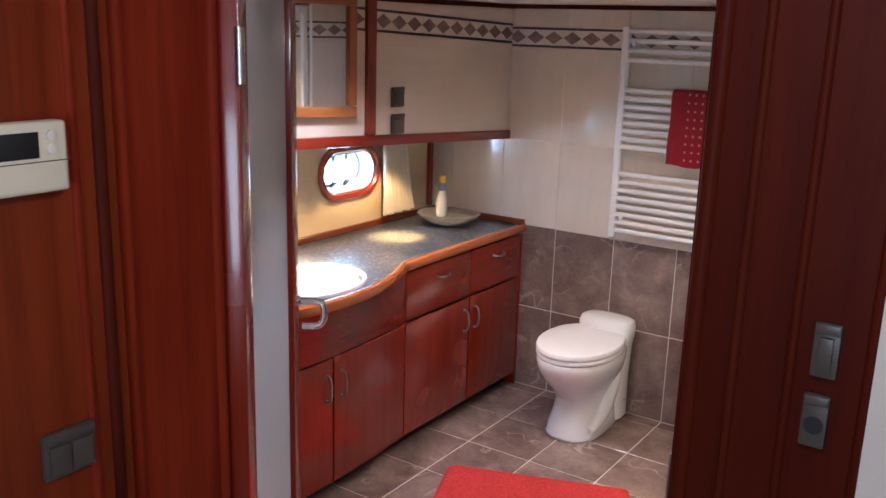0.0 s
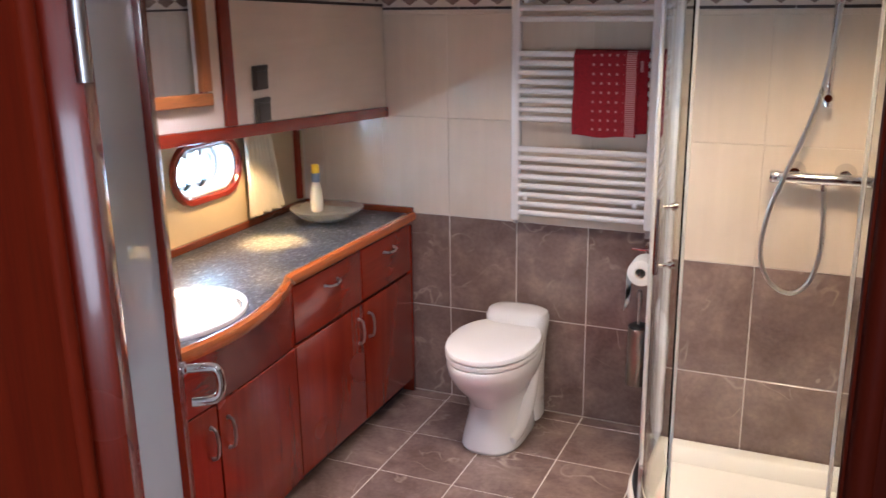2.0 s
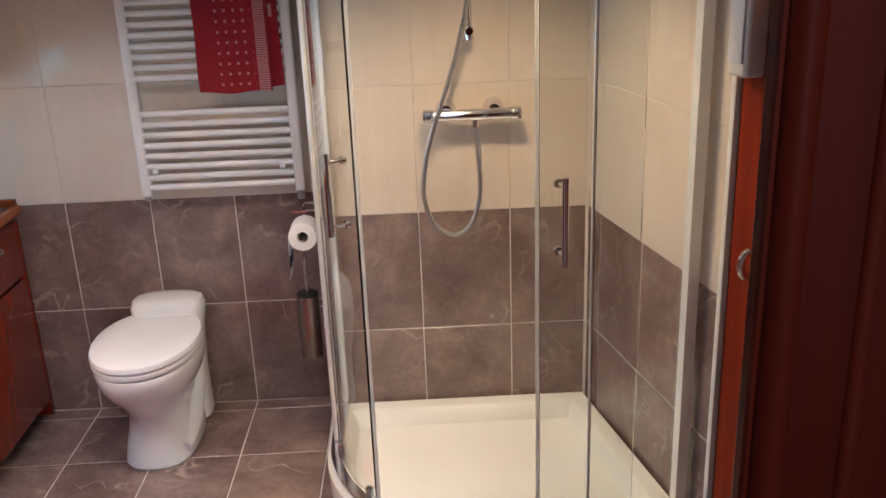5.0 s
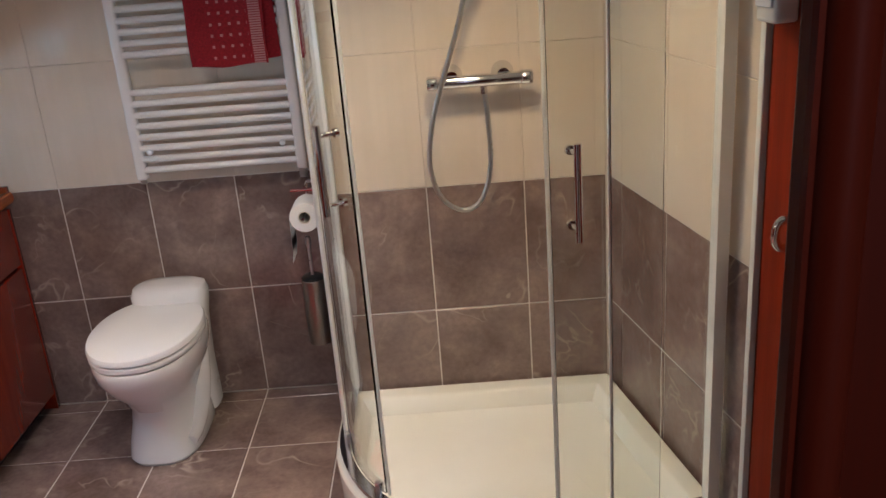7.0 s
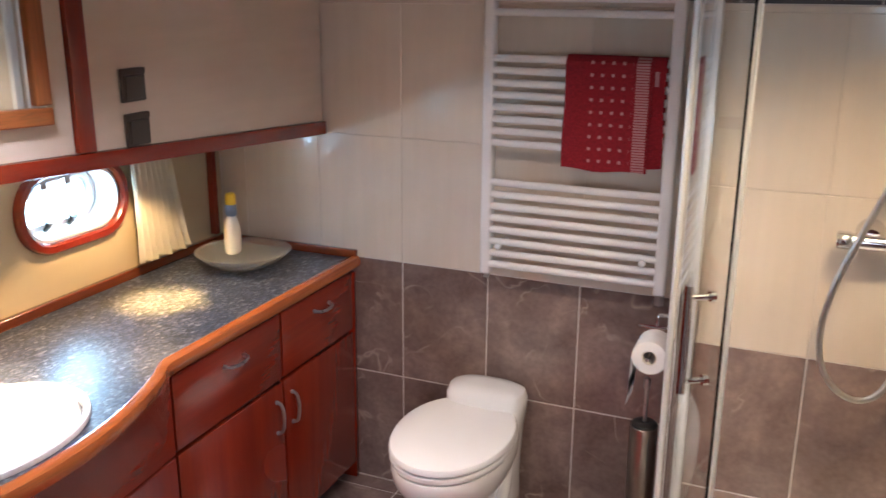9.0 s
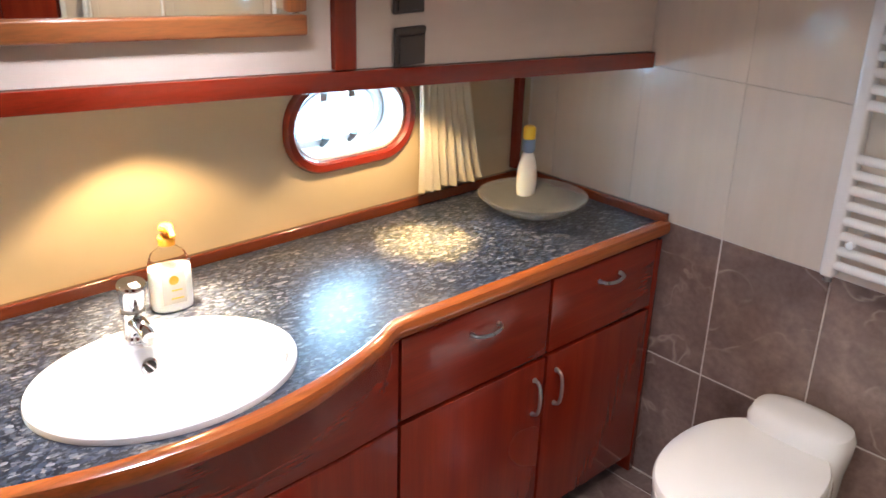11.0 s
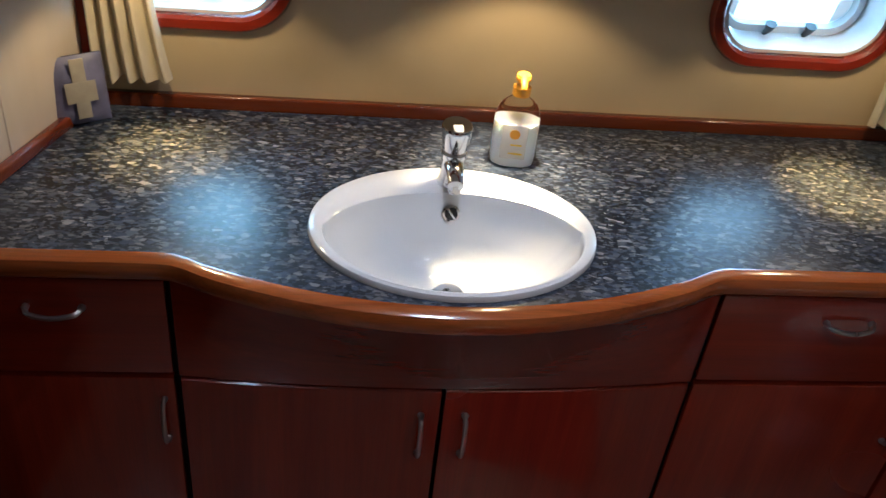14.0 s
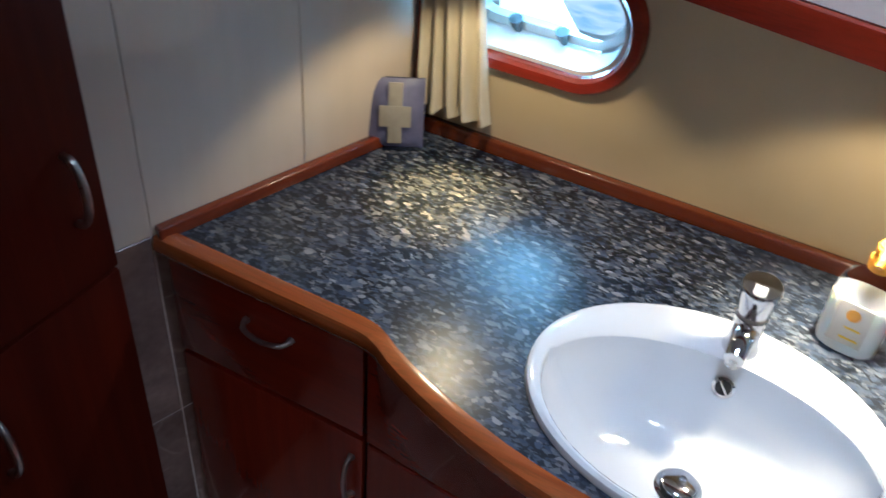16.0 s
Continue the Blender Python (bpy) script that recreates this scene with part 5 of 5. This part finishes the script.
def toilet_brush():
    x, y = 1.822, -0.245
    t = thing("toilet_brush", (x, y, 0.31), "wall-hung toilet brush in a brushed steel tube", "toilet brush")
    part("tube", lathe(x, y, [(0.036, 0.300), (0.038, 0.304), (0.038, 0.525), (0.035, 0.528), (0.033, 0.520)], 28), DARKSTEEL, t)
    part("lid", lathe(x, y, [(0.036, 0.527), (0.0365, 0.533), (0.030, 0.538), (0.010, 0.540)], 28), BLACKP, t, "dark lid")
    part("stem", tube([(x, y, 0.538), (x, y, 0.640)], 0.0055, 10), STEEL, t)
    part("knob", lathe(x, y, [(0.006, 0.636), (0.009, 0.645), (0.009, 0.668), (0.004, 0.674)], 16), STEEL, t)
    part("bracket", tube([(x + 0.034, y, 0.48), (1.884, y, 0.48)], 0.006, 8), CHROME, t)
    part("bracket_plate", moved(lathe(0, 0, [(0.016, 0), (0.016, 0.006), (0.010, 0.008)], 18), faces(1.8845, y, 0.48, "-x")), CHROME, t)
    return t


toilet_brush()

# ================= shower =================
TX0, TY0, TR, TZ = 1.892, -0.322, 0.540, 0.145
SC = Vector((TX0 + TR, -0.62))
TURN = 11.2
EDIR = Vector((math.cos(radians(TURN)), math.sin(radians(TURN))))
NDIR = Vector((math.sin(radians(TURN)), -math.cos(radians(TURN))))
REACH = 0.385


def front_at(s, d):
    """A place s along the straight front and d out from the centre of the curve."""
    q = SC + NDIR * d + EDIR * s
    return q.x, q.y


def at_angle(r, a):
    return SC.x + r * math.cos(radians(a)), SC.y + r * math.sin(radians(a))


def tray_line(inset, n=24):
    """Outline of the tray: square at the walls, one rounded outer corner."""
    r = TR - inset
    wx = lambda y: 2.762 + (-0.315 - y) * math.tan(radians(TURN)) - inset
    y0 = TY0 - inset
    out = [(wx(y0), y0), (TX0 + inset, y0)]
    out += [at_angle(r, 180 + (90 + TURN) * k / n) for k in range(n + 1)]
    out += [front_at(REACH - inset, r)]
    return out


def shower_tray():
    t = thing("shower_tray", (2.3, -0.8, 0), "white acrylic shower tray with a rounded outer corner", "shower tray")
    levels = [(0.010, 0.0), (0.006, 0.02), (0.0, TZ - 0.02), (0.0, TZ - 0.008), (0.006, TZ), (0.050, TZ), (0.062, TZ - 0.008), (0.085, TZ - 0.055), (0.11, TZ - 0.065), (0.28, TZ - 0.070)]
    rings = [[(x, y, z) for x, y in tray_line(i)] for i, z in levels]
    part("skirt", loft(rings[:4], None, True, False), ACRYL, t)
    part("basin", loft(rings[3:], None, False, True), ACRYL, t)
    return t


shower_tray()
GZ0, GZ1 = TZ + 0.018, 1.80


def strip(line, thick, z0, z1):
    """An upright band along a plan line, such as bent glass or a rail."""
    pts = [Vector(p) for p in line]
    left, right = [], []
    for i, p in enumerate(pts):
        d = (pts[min(i + 1, len(pts) - 1)] - pts[max(i - 1, 0)]).normalized()
        n = Vector((-d.y, d.x)) * thick / 2
        left.append(p + n)
        right.append(p - n)
    ring = left + right[::-1]
    return loft([[(q.x, q.y, z) for q in ring] for z in (z0, z1)])


def shower_handle(parent, x, y, out, z0, z1):
    """A vertical grip bar on two stand-offs, on the glass."""
    px, py = x + out[0] * 0.038, y + out[1] * 0.038
    h = part("handle", tube([(px, py, z0 - 0.012), (px, py, z1 + 0.012)], 0.0085, 12), CHROME, parent, "chrome grip bar")
    for z in (z0 + 0.012, z1 - 0.012):
        part("standoff", tube([(x - out[0] * 0.014, y - out[1] * 0.014, z), (px, py, z)], 0.0058, 10), CHROME, h)
        part("screw_cap", tube([(x - out[0] * 0.018, y - out[1] * 0.018, z), (x - out[0] * 0.008, y - out[1] * 0.008, z)], 0.011, 12), CHROME, h)
    return h


def post(x, y, r, z0, z1):
    return tube([(x, y, z0), (x, y, z1)], r, 12)


def shower_enclosure():
    t = thing("shower_enclosure", (2.2, -0.9, TZ), "quadrant shower enclosure of clear glass with sliding doors half open", "shower enclosure")
    r = TR - 0.028
    xs = TX0 + 0.028
    whole = [(xs, TY0 - 0.004), (xs, SC.y)] + [at_angle(r, 180 + (90 + TURN) * k / 24) for k in range(1, 25)] + [front_at(REACH - 0.012, r)]
    part("bottom_rail", strip(whole, 0.030, TZ + 0.0005, TZ + 0.024), CHROME, t)
    part("top_rail", strip(whole, 0.034, GZ1 - 0.005, GZ1 + 0.030), ALU, t)
    part("wall_profile", box(xs - 0.017, xs + 0.017, TY0 - 0.030, TY0 - 0.002, TZ + 0.024, GZ1, 0.004), ALU, t)
    part("wall_profile", strip([front_at(REACH - 0.040, r), front_at(REACH - 0.010, r)], 0.034, TZ + 0.024, GZ1), ALU, t)
    panes = []
    panes.append(part("fixed_pane", box(xs - 0.003, xs + 0.003, SC.y + 0.02, TY0 - 0.028, GZ0 + 0.008, GZ1), PANE, t, "clear glass"))
    panes.append(part("fixed_pane", strip([front_at(0.10, r), front_at(REACH - 0.038, r)], 0.006, GZ0 + 0.008, GZ1), PANE, t, "clear glass"))
    part("fixed_pane_edge", post(xs, SC.y + 0.014, 0.007, GZ0 + 0.008, GZ1), ALU, t)
    x, y = front_at(0.096, r)
    part("fixed_pane_edge", post(x, y, 0.0035, GZ0 + 0.008, GZ1), ALU, t)
    ri = r - 0.020
    panes.append(part("sliding_door", strip([at_angle(ri, 182 + (LDOOR - 183.5) * k / 14) for k in range(15)], 0.006, GZ0 + 0.012, GZ1 - 0.006), PANE, t, "clear curved glass door"))
    x, y = at_angle(ri, LDOOR)
    part("door_edge", post(x, y, 0.0045, GZ0 + 0.012, GZ1 - 0.006), SEALM, panes[-1], "milky white sealing edge")
    hx, hy = at_angle(ri, LDOOR - 9)
    shower_handle(panes[-1], hx, hy, ((hx - SC.x) / ri, (hy - SC.y) / ri), 0.960, 1.155)
    panes.append(part("sliding_door", strip([front_at(RDOOR, ri), front_at(RDOOR + 0.26, ri)], 0.006, GZ0 + 0.012, GZ1 - 0.006), PANE, t, "clear glass door"))
    x, y = front_at(RDOOR - 0.006, ri)
    part("door_edge", post(x, y, 0.005, GZ0 + 0.012, GZ1 - 0.006), SEALM, panes[-1], "milky white sealing edge")
    x, y = front_at(RDOOR + 0.050, ri)
    shower_handle(panes[-1], x, y, NDIR, 0.932, 1.125)
    for a in (186, LDOOR - 5):
        rx, ry = at_angle(ri, a)
        part("roller", lathe(rx, ry, [(0.012, GZ0 + 0.004), (0.014, GZ0 + 0.010), (0.012, GZ0 + 0.030)], 14), STEEL, t)
    for p in panes:
        p.visible_shadow = False
    return t


LDOOR, RDOOR = 222, -0.030
shower_enclosure()


def shower_mixer():
    t = thing("shower_mixer", (2.39, -0.36, 1.148), "chrome thermostatic bar mixer with hose and hand shower", "shower mixer")
    y = -0.372
    part("bar", tube([(2.275, y, 1.148), (2.512, y, 1.148)], 0.0185, 20), CHROME, t)
    for a, b in ((2.243, 2.274), (2.513, 2.547)):
        k = part("knob", tube([(a, y, 1.148), (a + 0.004, y, 1.148), (b - 0.004, y, 1.148), (b, y, 1.148)], 0.0215, 20, None, False, [0.9, 1, 1, 0.9]), CHROME, t)
    for x in (2.315, 2.465):
        part("wall_flange", moved(lathe(0, 0, [(0.033, 0), (0.032, 0.006), (0.022, 0.022), (0.018, 0.05)], 24), faces(x, -0.3155, 1.160, "-y")), CHROME, t)
    xb = 2.392
    part("slide_bar", tube([(xb, -0.362, 1.39), (xb, -0.362, 1.82)], 0.0095, 14), CHROME, t)
    part("bar_foot", moved(lathe(0, 0, [(0.017, 0), (0.016, 0.030), (0.012, 0.050), (0.012, 0.060)], 18), faces(xb, -0.3155, 1.400, "-y")), CHROME, t)
    part("bar_end", tube([(xb, -0.362, 1.375), (xb, -0.362, 1.405)], 0.0125, 14), CHROME, t)
    part("slider", box(xb - 0.020, xb + 0.020, -0.402, -0.348, 1.690, 1.730, 0.008, 3), CHROME, t)
    hose = arc([(2.405, y, 1.128), (2.412, y - 0.004, 1.04), (2.412, y - 0.010, 0.90), (2.382, y - 0.016, 0.80), (2.326, y - 0.020, 0.768), (2.262, y - 0.024, 0.812), (2.234, y - 0.026, 0.91), (2.250, y - 0.030, 1.04),
                (2.292, y - 0.032, 1.17), (2.345, y - 0.030, 1.32), (2.380, y - 0.028, 1.46), (2.396, y - 0.030, 1.60), (2.402, y - 0.036, 1.69)], 10)
    n = len(hose)
    part("hose", tube(hose, 0.0072, 10, None, False, [1.0 + 0.06 * (i % 2) for i in range(n)]), STEEL, t, "ribbed steel hose")
    hs = part("hand_shower", tube(arc([(2.402, y - 0.036, 1.685), (2.404, y - 0.044, 1.75), (2.404, y - 0.062, 1.80), (2.404, y - 0.085, 1.825)], 5), 0.012, 12), CHROME, t)
    part("outlet", tube([(2.405, y, 1.135), (2.405, y, 1.110)], 0.011, 12), CHROME, t)
    return t


shower_mixer()

# slant of the wall cupboard's front, which follows the hull
for ob in list(scene.objects):
    if ob.type == "MESH" and ob.parent and (ob.parent.name.split(".")[0] in ("wall_cupboard", "mirror")):
        for v in ob.data.vertices:
            if v.co.x > 0.4:
                v.co.x += 0.030 + 0.105 * v.co.y
